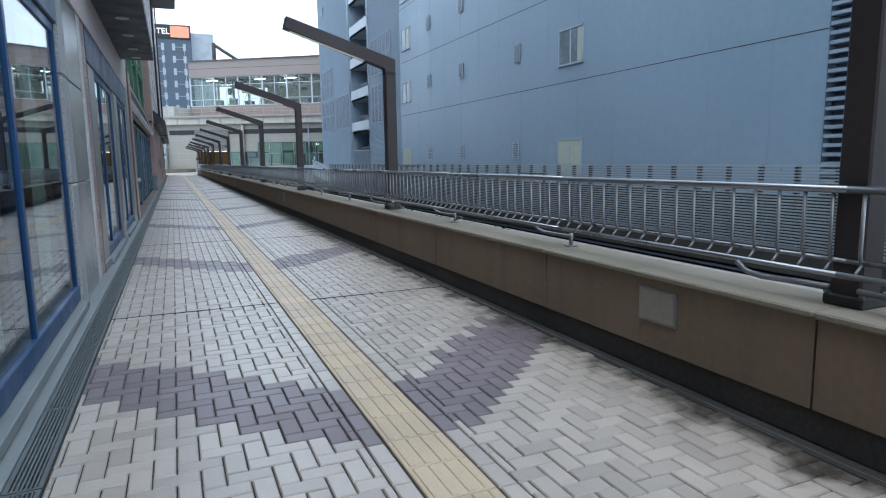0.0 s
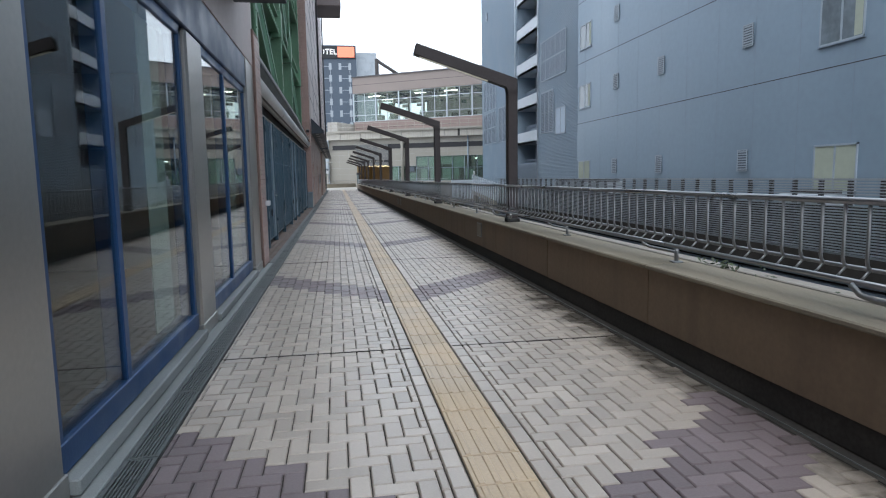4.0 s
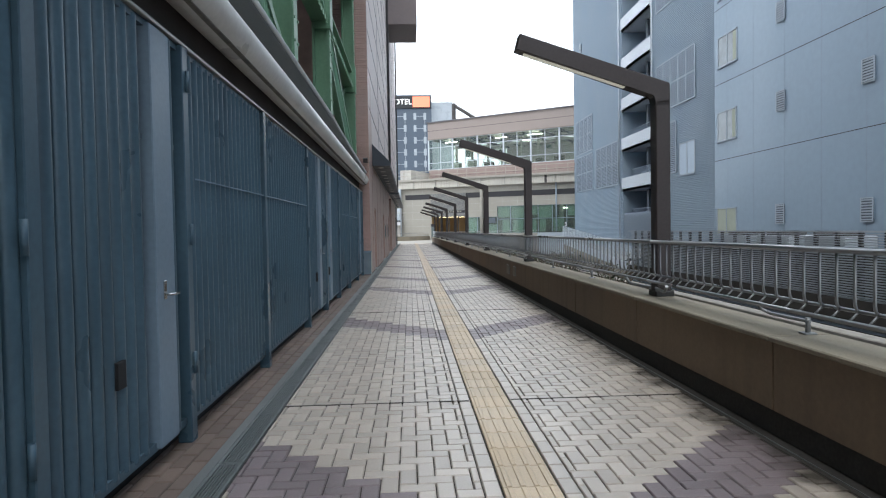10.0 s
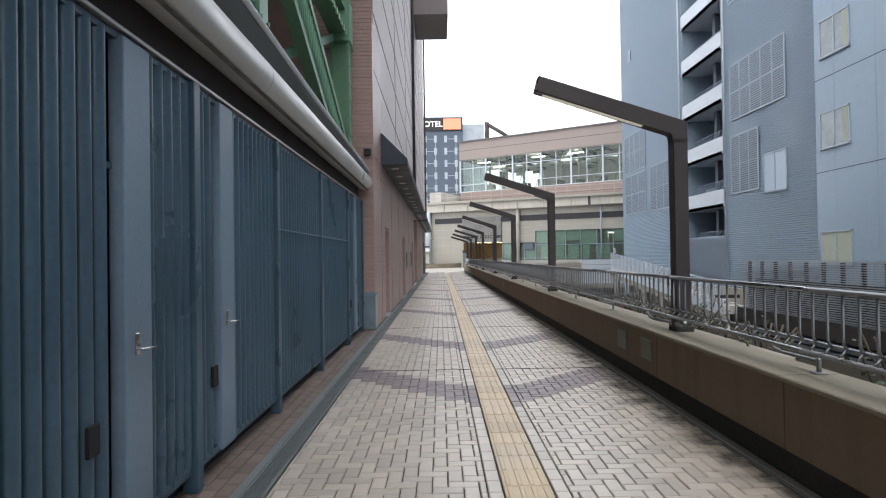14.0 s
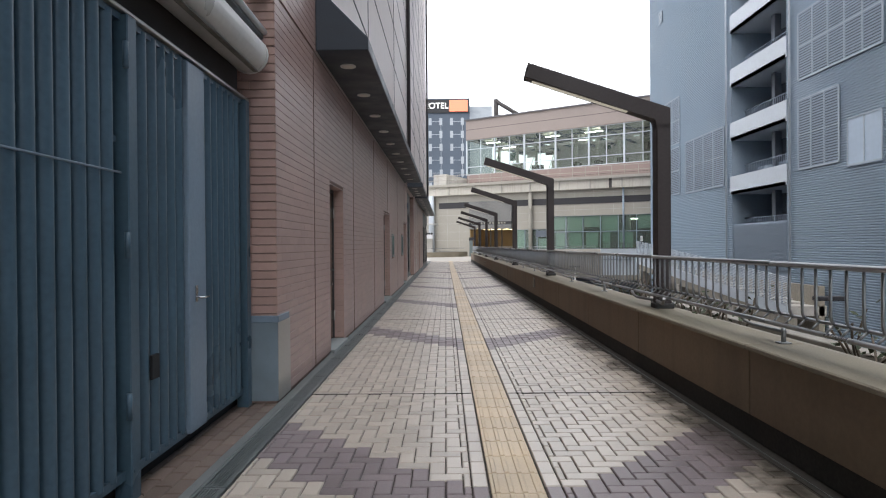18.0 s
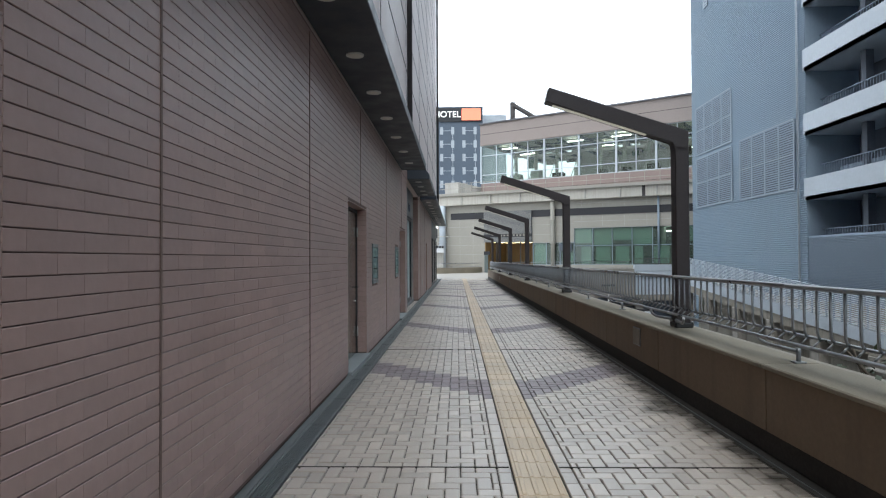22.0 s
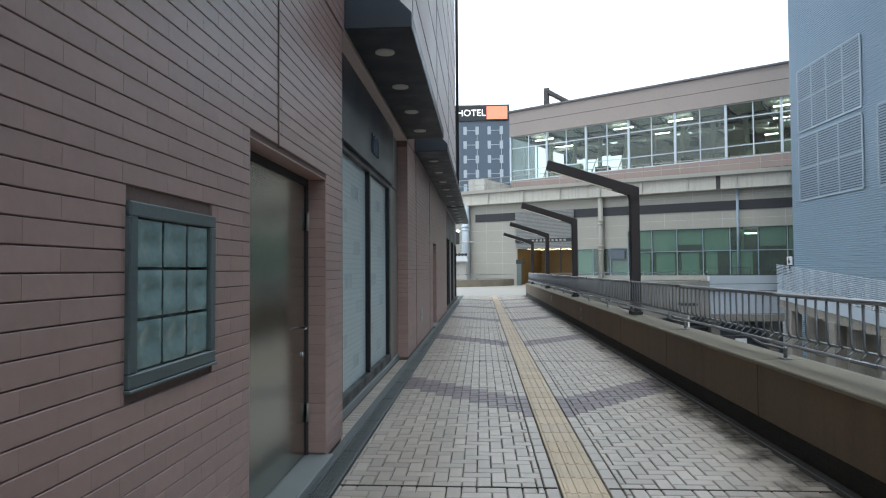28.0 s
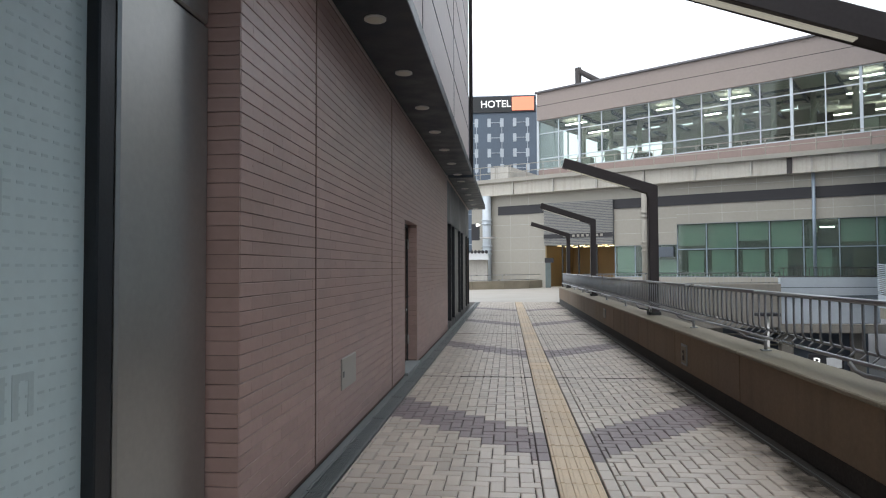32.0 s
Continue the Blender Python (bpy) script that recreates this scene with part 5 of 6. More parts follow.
part("entrance_post", boxes((5.3, 5.4, 0.1, 0.2, 0, 3.3), (6.6, 6.7, 0.1, 0.2, 0, 3.3), (8.0, 8.1, 0.1, 0.2, 0, 3.3)), M["blackframe"], st)


def glazing(owner, s0, s1, z0, z1, step, rows, material, back=0.1, bar=0.06, metal=M["louver"]):
    s = s0
    while s < s1 - 0.1:
        e = min(s + step, s1)
        for a, c in zip(rows, rows[1:]):
            p = part("pane", boxes((s + bar / 2, e - bar / 2, back, back + 0.02, a + bar / 2, c - bar / 2)), material, owner)
            p.visible_shadow = False
        part("mullion", boxes((s - bar / 2, s + bar / 2, back - 0.05, back + 0.08, z0, z1)), metal, owner)
        s = e
    for z in rows:
        part("transom", boxes((s0, s1, back - 0.03, back + 0.06, z - bar / 2, z + bar / 2)), metal, owner)


glazing(st, 9.45, 13.8, 0.8, 3.05, 1.45, (0.8, 3.05), M["greenglass"])
glazing(st, 13.8, 45.0, 0.8, 4.45, 1.9, (0.8, 2.7, 4.45), M["greenglass"])
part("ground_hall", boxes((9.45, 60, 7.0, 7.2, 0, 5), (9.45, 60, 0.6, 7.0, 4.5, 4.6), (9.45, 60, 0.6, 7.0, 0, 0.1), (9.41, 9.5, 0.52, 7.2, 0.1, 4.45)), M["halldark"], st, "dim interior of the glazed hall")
for s0, d0 in ((22.2, 3.0), (24.0, 5.5), (29.6, 2.4), (31.4, 3.0), (33.0, 4.6)):
    part("hall_light", boxes((s0, s0 + 0.8, d0, d0 + 0.2, 4.05, 4.12)), M["lamp"], st)
for s0, h in ((21.6, 3.3), (25.4, 2.9), (30.2, 3.4), (34.0, 3.1)):
    part("hall_pillar", boxes((s0, s0 + 0.45, 3.2, 3.6, 0.1, 4.5)), M["hall"], st, "pale pillar in the glazed hall")
    part("hall_counter", boxes((s0 - 1.2, s0 + 0.9, 4.4, 5.0, 0.1, 1.3)), M["woodwall"], st, "wooden counter in the glazed hall")
for s0, s1, d0, h in ((14.2, 15.4, 1.2, 2.1), (19.8, 21.6, 1.5, 1.6), (23.2, 24.0, 0.9, 2.6), (26.2, 29.0, 1.6, 2.5), (29.8, 31.0, 0.9, 2.6), (31.6, 36.0, 1.8, 2.6)):
    part("hall_fitting", boxes((s0, s1, d0, d0 + 0.8, 0.1, h)), M["band"], st, "dark fittings inside the glazed hall")
for s0, s1, z0, z1 in ((13.9, 15.6, 2.95, 4.4), (15.8, 17.5, 2.75, 4.4), (17.7, 19.4, 3.2, 4.4), (19.6, 21.3, 2.75, 4.4), (23.4, 25.1, 3.0, 4.4), (25.3, 27.0, 2.75, 4.4), (27.2, 28.9, 2.75, 4.4), (31.0, 36.3, 3.3, 4.4), (14.5, 15.5, 0.9, 2.6), (16.0, 17.4, 0.9, 2.6), (17.9, 19.2, 0.9, 2.6), (19.7, 20.5, 0.9, 2.6), (21.5, 22.9, 0.9, 2.6), (9.6, 10.8, 0.9, 3.0), (12.5, 13.7, 0.9, 2.0)):
    part("roller_blind", boxes((s0, s1, 0.2, 0.22, z0, z1)), M["blind"], st, "pale green drawn blind")
for z in (1.9, 2.9, 3.9, 4.9):
    part("panel_seam", boxes((-2.6, 4.0, -0.006, 0, z, z + 0.03)), M["concrete"], st)
    if z > 3:
        part("panel_seam", boxes((9.4, 13.8, -0.006, 0, z, z + 0.03)), M["concrete"], st)
for z in (5.1, 6.9):
    part("panel_seam", boxes((13.8, 60, -0.006, 0, z, z + 0.03)), M["concrete"], st)
for k in range(13):
    part("panel_seam", boxes((14.6 + k * 2.1, 14.63 + k * 2.1, -0.007, 0, 4.5, 7.3)), M["concrete"], st)
for s0 in (1.0, 2.6):
    part("panel_seam", boxes((s0, s0 + 0.03, -0.007, 0, 0, 7.3)), M["concrete"], st)
for z in (2.6, 2.9, 3.2, 5.0, 5.3):
    part("collar", tubes(0.29, ((11.7, -0.3, z), (11.7, -0.3, z + 0.1)), seg=12), M["stationwall"], st)
    part("collar", tubes(0.43, ((-0.9, -0.5, z), (-0.9, -0.5, z + 0.1)), seg=14), M["balcony"], st)
for k in range(9):
    part("bracket", boxes((1.5 + k * 3.4, 1.62 + k * 3.4, -0.75, -0.6, 7.3, 8.3)), M["concrete"], st)
part("bracket", boxes((20.6, 20.9, -0.68, -0.6, 7.3, 8.3)), M["seam"], st, "dark stained bracket")
part("white_box", boxes((12.3, 13.6, -0.25, 0, 2.2, 2.9)), M["louver_dark"], st)
# upper concourse over the tracks, skewed to the front below it
con = thing("station_concourse", "long glazed station concourse with mauve cladding above the viaduct", "building", "", (2.64, 118.46, 0), -33.2)
part("lower_cladding", boxes((0, 60, 0.02, 0.4, 8.5, 11.0)), M["stationrose"], con, "rose-brown cladding")
part("upper_cladding", boxes((0, 60, -0.2, 0.2, 15.82, 18.5), (0, 0.4, 0.2, 18, 15.82, 18.5)), M["stationpink"], con, "pinkish beige cladding")
part("roof_edge", boxes((-0.15, 60, -0.4, 0.3, 18.5, 18.66), (-0.15, 0.5, 0.3, 18.2, 18.5, 18.66)), M["roofedge"], con, "grey roof edge")
part("cladding_seam", boxes((0, 60, -0.206, -0.2, 17.2, 17.25), (0, 60, 0.014, 0.02, 9.9, 9.94)), M["seam"], con)
glazing(con, 0.0, 48.4, 11.0, 15.82, 2.2, (11.05, 12.1, 14.55, 15.8), M["stationglass"], 0.1, 0.09, M["balcony"])
for k in range(12):
    part("main_mullion", boxes((k * 4.4 - 0.1, k * 4.4 + 0.1, -0.05, 0.2, 11.0, 15.82)), M["balcony"], con, "pale main mullion")
for d in (3.0, 6.0, 9.0):
    part("end_post", boxes((0.0, 0.12, d, d + 0.12, 11.0, 15.82)), M["balcony"], con, "pale post of the end wall")
part("concourse_floor", boxes((0.0, 60, 0.4, 17.5, 10.8, 11.0)), M["hall"], con)
part("concourse_back", boxes((6.0, 60, 17.2, 17.5, 11.0, 16.0)), M["hall"], con)
# roof slot added so that sky makes the bright broken band in the glazing
part("concourse_ceiling", boxes((0.4, 60, 0.2, 9.6, 15.84, 15.98), (0.4, 60, 11.6, 17.5, 15.84, 15.98)), M["hall"], con)
rs = random.Random(21)
s0 = 3.0
while s0 < 46:
    w = rs.uniform(0.3, 1.6)
    part("skylight_panel", boxes((s0, s0 + w, 9.6, rs.uniform(10.4, 11.6), 15.86, 15.94)), M["hall"], con)
    s0 += w + rs.uniform(0.5, 2.6)
for k in range(16):
    s0 = 1.6 + k * 2.9
    for d, z, chance in ((1.6, 15.4, 0.55), (5.5, 15.2, 0.45), (13.0, 15.2, 0.4)):
        if rs.random() < chance:
            o, w = rs.uniform(0, 1.2), rs.uniform(0.9, 2.4)
            part("tube_lamp", boxes((s0 + o, s0 + o + w, d, d + 0.14, z, z + 0.07)), M["lamp"], con)
    part("hall_column", tubes(0.22, ((s0 + 0.8, 5, 11), (s0 + 0.8, 5, 15.84)), seg=10), M["hall"], con)
    part("roof_truss", boxes((s0, s0 + 0.12, 0.4, 15, 15.45, 15.8)), M["recess"], con)
    part("purlin", boxes((s0, s0 + 2.9, 3.0 + (k % 2), 3.1 + (k % 2), 15.6, 15.8), (s0, s0 + 2.9, 7.0, 7.1, 15.6, 15.8)), M["recess"], con)
    part("ceiling_duct", tubes(rs.uniform(0.14, 0.24), ((s0 - 0.6, 6.4 + (k % 3) * 0.7, 15.1), (s0 + 2.3, 6.4 + (k % 3) * 0.7, 15.1)), seg=8), M["pipe"], con)
    part("brace", tubes(0.06, ((s0, 4, 11.0), (s0 + 1.9, 4, 15.8)), seg=6), M["hall"], con)
    part("hanging_board", boxes((s0 + 0.4, s0 + rs.uniform(1.0, 2.2), 9.0, 9.15, rs.uniform(13.6, 14.2), rs.uniform(14.5, 15.0))), M[rs.choice(("band", "halldark", "hall", "greenboard"))], con, "board hanging in the concourse")
    h = rs.uniform(0.9, 2.0)
    part("platform_booth", boxes((s0 + 1.3, s0 + rs.uniform(2.0, 2.8), 2.4, 3.4, 11.0, 11.0 + h)), M[rs.choice(("hall", "halldark", "white"))], con, "booth on the concourse")
rl = bmesh.new()
for k in range(36):
    tube(rl, ((-3 + k * 1.4, -0.3, 8.6), (-3 + k * 1.4, -0.3, 9.7)), 0.03, 5)
for z in (9.15, 9.7):
    tube(rl, ((-3, -0.3, z), (46, -0.3, z)), 0.03, 5)
part("walkway_rail", rl, M["stationwall"], st)
part("side_block", boxes((-3.5, -1.7, 5.0, 12, 8.6, 10.6)), M["concrete"], st, "weathered concrete block")
crane = thing("roof_mast", "dark lattice mast on the station roof", "mast")
part("mast", tubes(0.35, ((7.3, 124.9, 17.9), (7.3, 124.9, 23.0)), seg=8), M["seam"], crane)
part("boom", tubes(0.3, ((7.3, 124.9, 22.7), (12.0, 122.5, 19.2)), seg=8), M["seam"], crane)

# hotel tower in the distance
ho = thing("hotel_tower", "distant dark hotel tower with pale windows and a lit sign", "building", "", (6.0, 192, 0), 0)
part("wall", boxes((-34, 0, 0, 20, -6, 38.9)), M["hotel"], ho, "dark slate wall")
part("side_wall", boxes((0, 6, 3, 20, -6, 37.5)), M["hotelwin"], ho, "pale glazed side")
part("sign_board", boxes((-16, -0.2, -0.3, 0, 35.2, 38.6)), M["blackframe"], ho, "black sign board")
part("sign_square", boxes((-5.2, -0.5, -0.5, -0.3, 35.5, 38.4)), M["sign"], ho, "glowing orange square")
put_text("sign_letters", "HOTEL", 2.1, pose(-8.7, -0.35, 36.3, 90, 0, 0), M["letters"], ho, 0.1, "white lit letters")
for i in range(12):
    for j in range(9):
        x, z = -1.9 - i * 2.75, 33.0 - j * 3.3
        part("window", boxes((x - 0.38, x + 0.38, -0.12, 0, z - 0.9, z + 0.9)), M["hotelwin"], ho)
bm = bmesh.new()
for i in range(12):
    x = -1.9 - i * 2.75
    if i % 2 == 0:
        box(bm, x - 0.06, x + 0.06, -0.1, 0, 5, 34)
for j in range(9):
    z = 33.0 - j * 3.3
    for i in range(0, 12, 2):
        x = -1.9 - i * 2.75
        box(bm, x - 2.75, x, -0.1, 0, z - 0.06, z + 0.06)
part("facade_strip", bm, M["hotelwin"], ho)

# plaza: low walls, rails and the white drum beside it


def strip_wall(name, pts, z0, z1, thick, material, label, category):
    """A low wall along a line of (x, y) points."""
    bm = bmesh.new()
    for (ax, ay), (bx, by) in zip(pts, pts[1:]):
        d = Vector((bx - ax, by - ay)).normalized() * thick / 2
        nx, ny = -d.y, d.x
        lo_ = [bm.verts.new((x, y, z0)) for x, y in ((ax - nx, ay - ny), (bx - nx, by - ny), (bx + nx, by + ny), (ax + nx, ay + ny))]
        hi_ = [bm.verts.new((v.co.x, v.co.y, z1)) for v in lo_]
        bm.faces.new(lo_[::-1])
        bm.faces.new(hi_)
        for i in range(4):
            bm.faces.new((lo_[i], lo_[(i + 1) % 4], hi_[(i + 1) % 4], hi_[i]))
    return structure(name, bm, material, label, category)


def strip_rail(pts, z0, z1, step, material, label, bars=0.012):
    t = thing("plaza_railing", label, "railing", "railings of the plaza")
    for z in (z1, z0 + 0.08):
        part("rail", tubes(0.025, [(x, y, z) for x, y in pts], seg=8), material, t)
    for (ax, ay), (bx, by) in zip(pts, pts[1:]):
        n = max(1, int(math.hypot(bx - ax, by - ay) / step))
        for k in range(n):
            f = k / n
            part("bar", tubes(bars, ((ax + (bx - ax) * f, ay + (by - ay) * f, z0), (ax + (bx - ax) * f, ay + (by - ay) * f, z1)), seg=5), material, t)


CURVE = [(1.95, 84.0), (2.6, 87.0), (4.2, 90.3), (6.8, 93.0), (10.5, 95.0), (15.6, 96.0)]
strip_wall("plaza_edge_wall", CURVE, -2.1, 0.45, 0.3, M["edgewall"], "curved beige edge wall of the plaza", "wall")
for (ax, ay), (bx, by) in zip(CURVE, CURVE[1:]):
    for f in (0.0, 0.5):
        x, y = ax + (bx - ax) * f, ay + (by - ay) * f
        structure("edge_wall_joint", boxes((x - 0.17, x - 0.13, y - 0.19, y - 0.15, -2.1, 0.44)), M["rampwall"], "thin upright joint in the curved edge wall", "joint")
strip_rail(CURVE, 0.45, 1.12, 0.28, M["stainless"], "stainless railing along the curved plaza edge")
strip_wall("plaza_white_fascia", [(15.6, 96.0), (21.5, 96.6)], -0.24, 0.83, 0.3, M["balcony"], "pale panelled plaza edge", "wall")
strip_wall("plaza_lower_fascia", [(15.6, 96.1), (21.5, 96.7)], -1.9, -0.28, 0.3, M["balcony"], "pale lower tier of the plaza edge", "wall")
# added wall, its dark grey stands in for the shade below the plaza
UNDER = [(2.15, 84.0), (1.3, 88.0), (2.6, 92.0), (5.6, 95.4), (9.6, 97.2), (15.4, 98.4), (22.0, 99.0)]
strip_wall("plaza_undercroft", UNDER, -6, -0.5, 0.3, M["recess"], "added wall in the shade tone under the plaza edge", "wall")
for x, y in ((4.6, 91.4), (7.4, 94.0), (11.6, 95.9), (15.9, 96.6), (20.2, 97.0)):
    structure("plaza_leg", boxes((x, x + 0.7, y, y + 0.5, -6, -2.1), bevel=0.03), M["edgewall"], "beige column under the plaza edge", "column")
structure("undercroft_beam", boxes((15.5, 21.8, 96.0, 96.4, -2.45, -1.93), bevel=0.02), M["edgewall"], "weathered beige beam under the plaza edge", "beam")
for k in range(3):
    structure("undercroft_pipe", tubes(0.06, ((4.5, 94.4 + k * 0.3, -2.6 - k * 0.35), (16.5, 97.4 + k * 0.1, -2.6 - k * 0.35)), seg=8), M["rampwall"], "thin pipe under the plaza", "pipe")
for z in (-0.28, 0.22):
    strip_wall("fascia_seam", [(15.6, 95.995), (21.5, 96.595)], z, z + 0.04, 0.3, M["louver_dark"], "dark seam between the panels of the plaza edge", "seam")
strip_rail([(15.6, 96.0), (21.5, 96.6)], 0.83, 1.4, 0.25, M["seam"], "dark railing above the white plaza edge", 0.02)
sgn = thing("ramp_sign", "small white pictogram sign above the ramp screen", "sign")
part("board", boxes((16.9, 16.96, 86.6, 87.15, 1.55, 2.03), bevel=0.01), M["white"], sgn)
part("pictogram", boxes((16.89, 16.9, 86.76, 87.0, 1.63, 1.83), (16.89, 16.9, 86.83, 86.93, 1.83, 1.94)), M["band"], sgn)
part("post", boxes((16.91, 16.95, 86.85, 86.9, 1.3, 1.55)), M["band"], sgn)
LOW = [(-5.0, 98.6), (-2.9, 99.6), (-0.8, 101.0), (1.0, 102.9), (2.0, 104.6)]
strip_wall("plaza_low_wall", LOW, 0.0, 0.55, 0.35, M["coping"], "low curved beige wall before the station", "wall")
strip_rail(LOW, 0.55, 0.98, 1.2, M["stainless"], "thin handrail on the low beige wall")
post = thing("sign_post", "dark upright sign post beside the low wall", "sign post")
part("panel", boxes((2.35, 2.75, 103.9, 104.0, 0.0, 2.1), bevel=0.01), M["block_frame"], post)
part("head", boxes((2.3, 2.95, 103.88, 104.02, 1.85, 2.2), bevel=0.01), M["band"], post)

# ramp with a louvred parapet below the grey building
def ramp_top(y):
    return 0.24 + (y - 71.6) * 0.08


ramp = structure("ramp", boxes(*[(17.1, 19.0, 63.4 + k * 1.2, 64.6 + k * 1.2, ramp_top(63.4 + k * 1.2) - 2.0, ramp_top(63.4 + k * 1.2) - 1.5) for k in range(21)]), M["concrete"], "concrete ramp beside the grey building", "ramp")
for k in range(21):
    y0, y1 = 63.4 + k * 1.2, 64.6 + k * 1.2
    bm = bmesh.new()
    vv = [bm.verts.new((x, y, ramp_top(y) + d)) for x in (16.98, 17.08) for y, d in ((y0, -2.05), (y1 - 0.012, -2.05), (y1 - 0.012, -1.45), (y0, -1.45))]
    bm.faces.new(vv[:4])
    bm.faces.new(vv[4:])
    for i in range(4):
        bm.faces.new((vv[i], vv[(i + 1) % 4], vv[(i + 1) % 4 + 4], vv[i + 4]))
    part("fascia_panel", bm, M["balcony"], ramp, "pale fascia panel")
    bm = bmesh.new()
    for i in range(16):
        tube(bm, ((16.99, y0, ramp_top(y0) - 1.38 + i * 0.09), (16.99, y1, ramp_top(y1) - 1.38 + i * 0.09)), 0.026, 4)
    tagged(part("louvre_bay", bm, M["balcony"], ramp), kind="stuff")
    for y in (y0, y0 + 0.6):
        part("post", boxes((17.03, 17.10, y, y + 0.06, ramp_top(y) - 1.45, ramp_top(y) + 0.03)), M["louver"], ramp)
for k in range(21):
    z = ramp_top(63.4 + k * 1.2) - 2.0
    part("ramp_beam", boxes((17.06, 17.5, 63.4 + k * 1.2, 64.595 + k * 1.2, z - 0.5, z)), M["rampwall"], ramp, "weathered beige edge beam of the ramp")
part("undercroft_back", boxes((18.6, 18.9, 63.4, 88.6, -6, -0.9)), M["rampwall"], ramp, "stained wall behind the ramp columns")
for k in range(6):
    y = 65.0 + k * 4.4
    part("column", boxes((17.0, 17.6, y, y + 0.8, -6, ramp_top(y) - 2.5), bevel=0.03), M["edgewall"], ramp, "weathered beige concrete column")



sign = thing("parking_sign", "small white parking sign over the lower entrance", "sign")
part("board", boxes((13.1, 14.6, 87.0, 87.1, -3.25, -2.5), bevel=0.01), M["band"], sign, "dark board")
put_text("letter", "P", 0.62, pose(13.42, 86.99, -3.08, 90, 0, 0), M["letters"], sign, 0.01, "white letter")
part("pictogram", boxes((13.85, 14.5, 86.985, 87.0, -3.1, -2.65)), M["white"], sign)
part("post", boxes((13.8, 13.9, 87.1, 87.2, -6, -2.6)), M["bolt"], sign)


def shrub(x, y, z, r, seed, bare=False):
    """A low shrub: crooked stems and many small leaves."""
    rg = random.Random(seed)
    t = thing("shrub", "low green shrub in the planting bed below the parapet" if not bare else "thin half-bare shrub in the planting bed", "shrub", "shrubs of the bed", (x, y, z))
    tips = []
    for k in range(9):
        a, e = rg.uniform(0, 6.28), rg.uniform(0.5, 1.3)
        p = [Vector((0, 0, 0))]
        d = Vector((math.cos(a) * math.cos(e), math.sin(a) * math.cos(e), math.sin(e)))
        for i in range(4):
            d = (d + Vector((rg.uniform(-0.3, 0.3), rg.uniform(-0.3, 0.3), rg.uniform(-0.1, 0.25)))).normalized()
            p.append(p[-1] + d * r * 0.35)
        tips += p[2:]
        part("stem", tubes(0.012, p, seg=5), M["trunk"], t)
    vs, fs = [], []
    for k in range(60 if bare else 420):
        c = rg.choice(tips) + Vector((rg.gauss(0, 0.22), rg.gauss(0, 0.22), rg.gauss(0, 0.14))) * r
        u = Vector((rg.uniform(-1, 1), rg.uniform(-1, 1), rg.uniform(-0.6, 0.6))).normalized()
        w = u.cross(Vector((rg.uniform(-1, 1), rg.uniform(-1, 1), 1))).normalized()
        h = rg.uniform(0.03, 0.055)
        o = len(vs)
        vs += [c - u * h, c + w * h * 0.45, c + u * h, c - w * h * 0.45]
        fs.append((o, o + 1, o + 2, o + 3))
    me = bpy.data.meshes.new("leaves")
    me.from_pydata([tuple(v) for v in vs], [], fs)
    me.materials.append(M["leaf"])
    ob = tagged(new("foliage", me), kind="stuff")
    ob.parent = t


structure("planting_bed", boxes((2.14, 4.2, 6.0, 14.5, -1.6, -0.32), (2.14, 4.2, 27.0, 46, -1.6, 0.0)), M["soil"], "dark planting bed beyond the parapet", "planting bed")
structure("bed_slab", boxes((2.14, 4.2, Y0, 6.0, -1.6, -0.3), (2.14, 4.2, 14.5, 27.0, -1.6, -0.3)), M["water"], "bare stained concrete slab beyond the parapet", "slab")
structure("bed_edge", boxes((4.2, 4.42, Y0, 46, -3.0, 0.14), bevel=0.012), M["edgewall"], "low stained concrete edge of the planting bed", "edge")
rg = random.Random(9)
for k in range(5):
    shrub(rg.uniform(2.9, 3.8), 8.6 + k * 1.2 + rg.uniform(-0.4, 0.4), -0.32, rg.uniform(0.36, 0.5), 100 + k)
for k in range(16):
    shrub(rg.uniform(2.75, 3.7), 27.6 + k * 1.12 + rg.uniform(-0.3, 0.3), 0.0, rg.uniform(0.42, 0.6), 300 + k, True)
low = thing("low_street_lamp", "slim street lamp of the lower level with a flat dark head", "street lamp", "lamps of the lower level", (12.2, 52.0, -6.0))
part("pole", tubes(0.05, ((0, 0, 0), (0, 0, 5.45)), seg=8), M["pipe"], low)
part("head", boxes((-0.5, 0.45, -0.2, 0.2, 5.44, 5.58), bevel=0.02), M["band"], low)
part("base", tubes(0.11, ((0, 0, 0), (0, 0, 0.5)), seg=10), M["seam"], low)
copy_thing(low, pose(10.74, 85.4, -6.1))

# small things beside the station corner
kiosk = thing("kiosk", "small pale kiosk with a white scalloped awning", "kiosk")
part("body", boxes((-3.9, -1.95, 104.2, 105.6, 0, 2.1), bevel=0.02), M["concrete"], kiosk)
part("awning", prism(bmesh.new(), ((-4.0, 2.1), (-1.85, 2.1), (-1.95, 2.65), (-4.0, 2.65)), 103.7, 105.6), M["white"], kiosk)
for i in range(8):
    part("scallop", tubes(0.13, ((-3.9 + i * 0.27, 103.66, 2.68), (-3.9 + i * 0.27, 103.72, 2.68)), seg=10), M["band"], kiosk)
sigbox = thing("signal_box", "dark boxed signal on a horizontal arm", "signal")
part("arm", tubes(0.06, ((-3.2, 107.2, 3.9), (-1.3, 107.3, 3.9)), seg=8), M["pipe"], sigbox)
part("box", boxes((-3.3, -2.65, 106.9, 107.3, 3.7, 5.0), bevel=0.03), M["band"], sigbox)
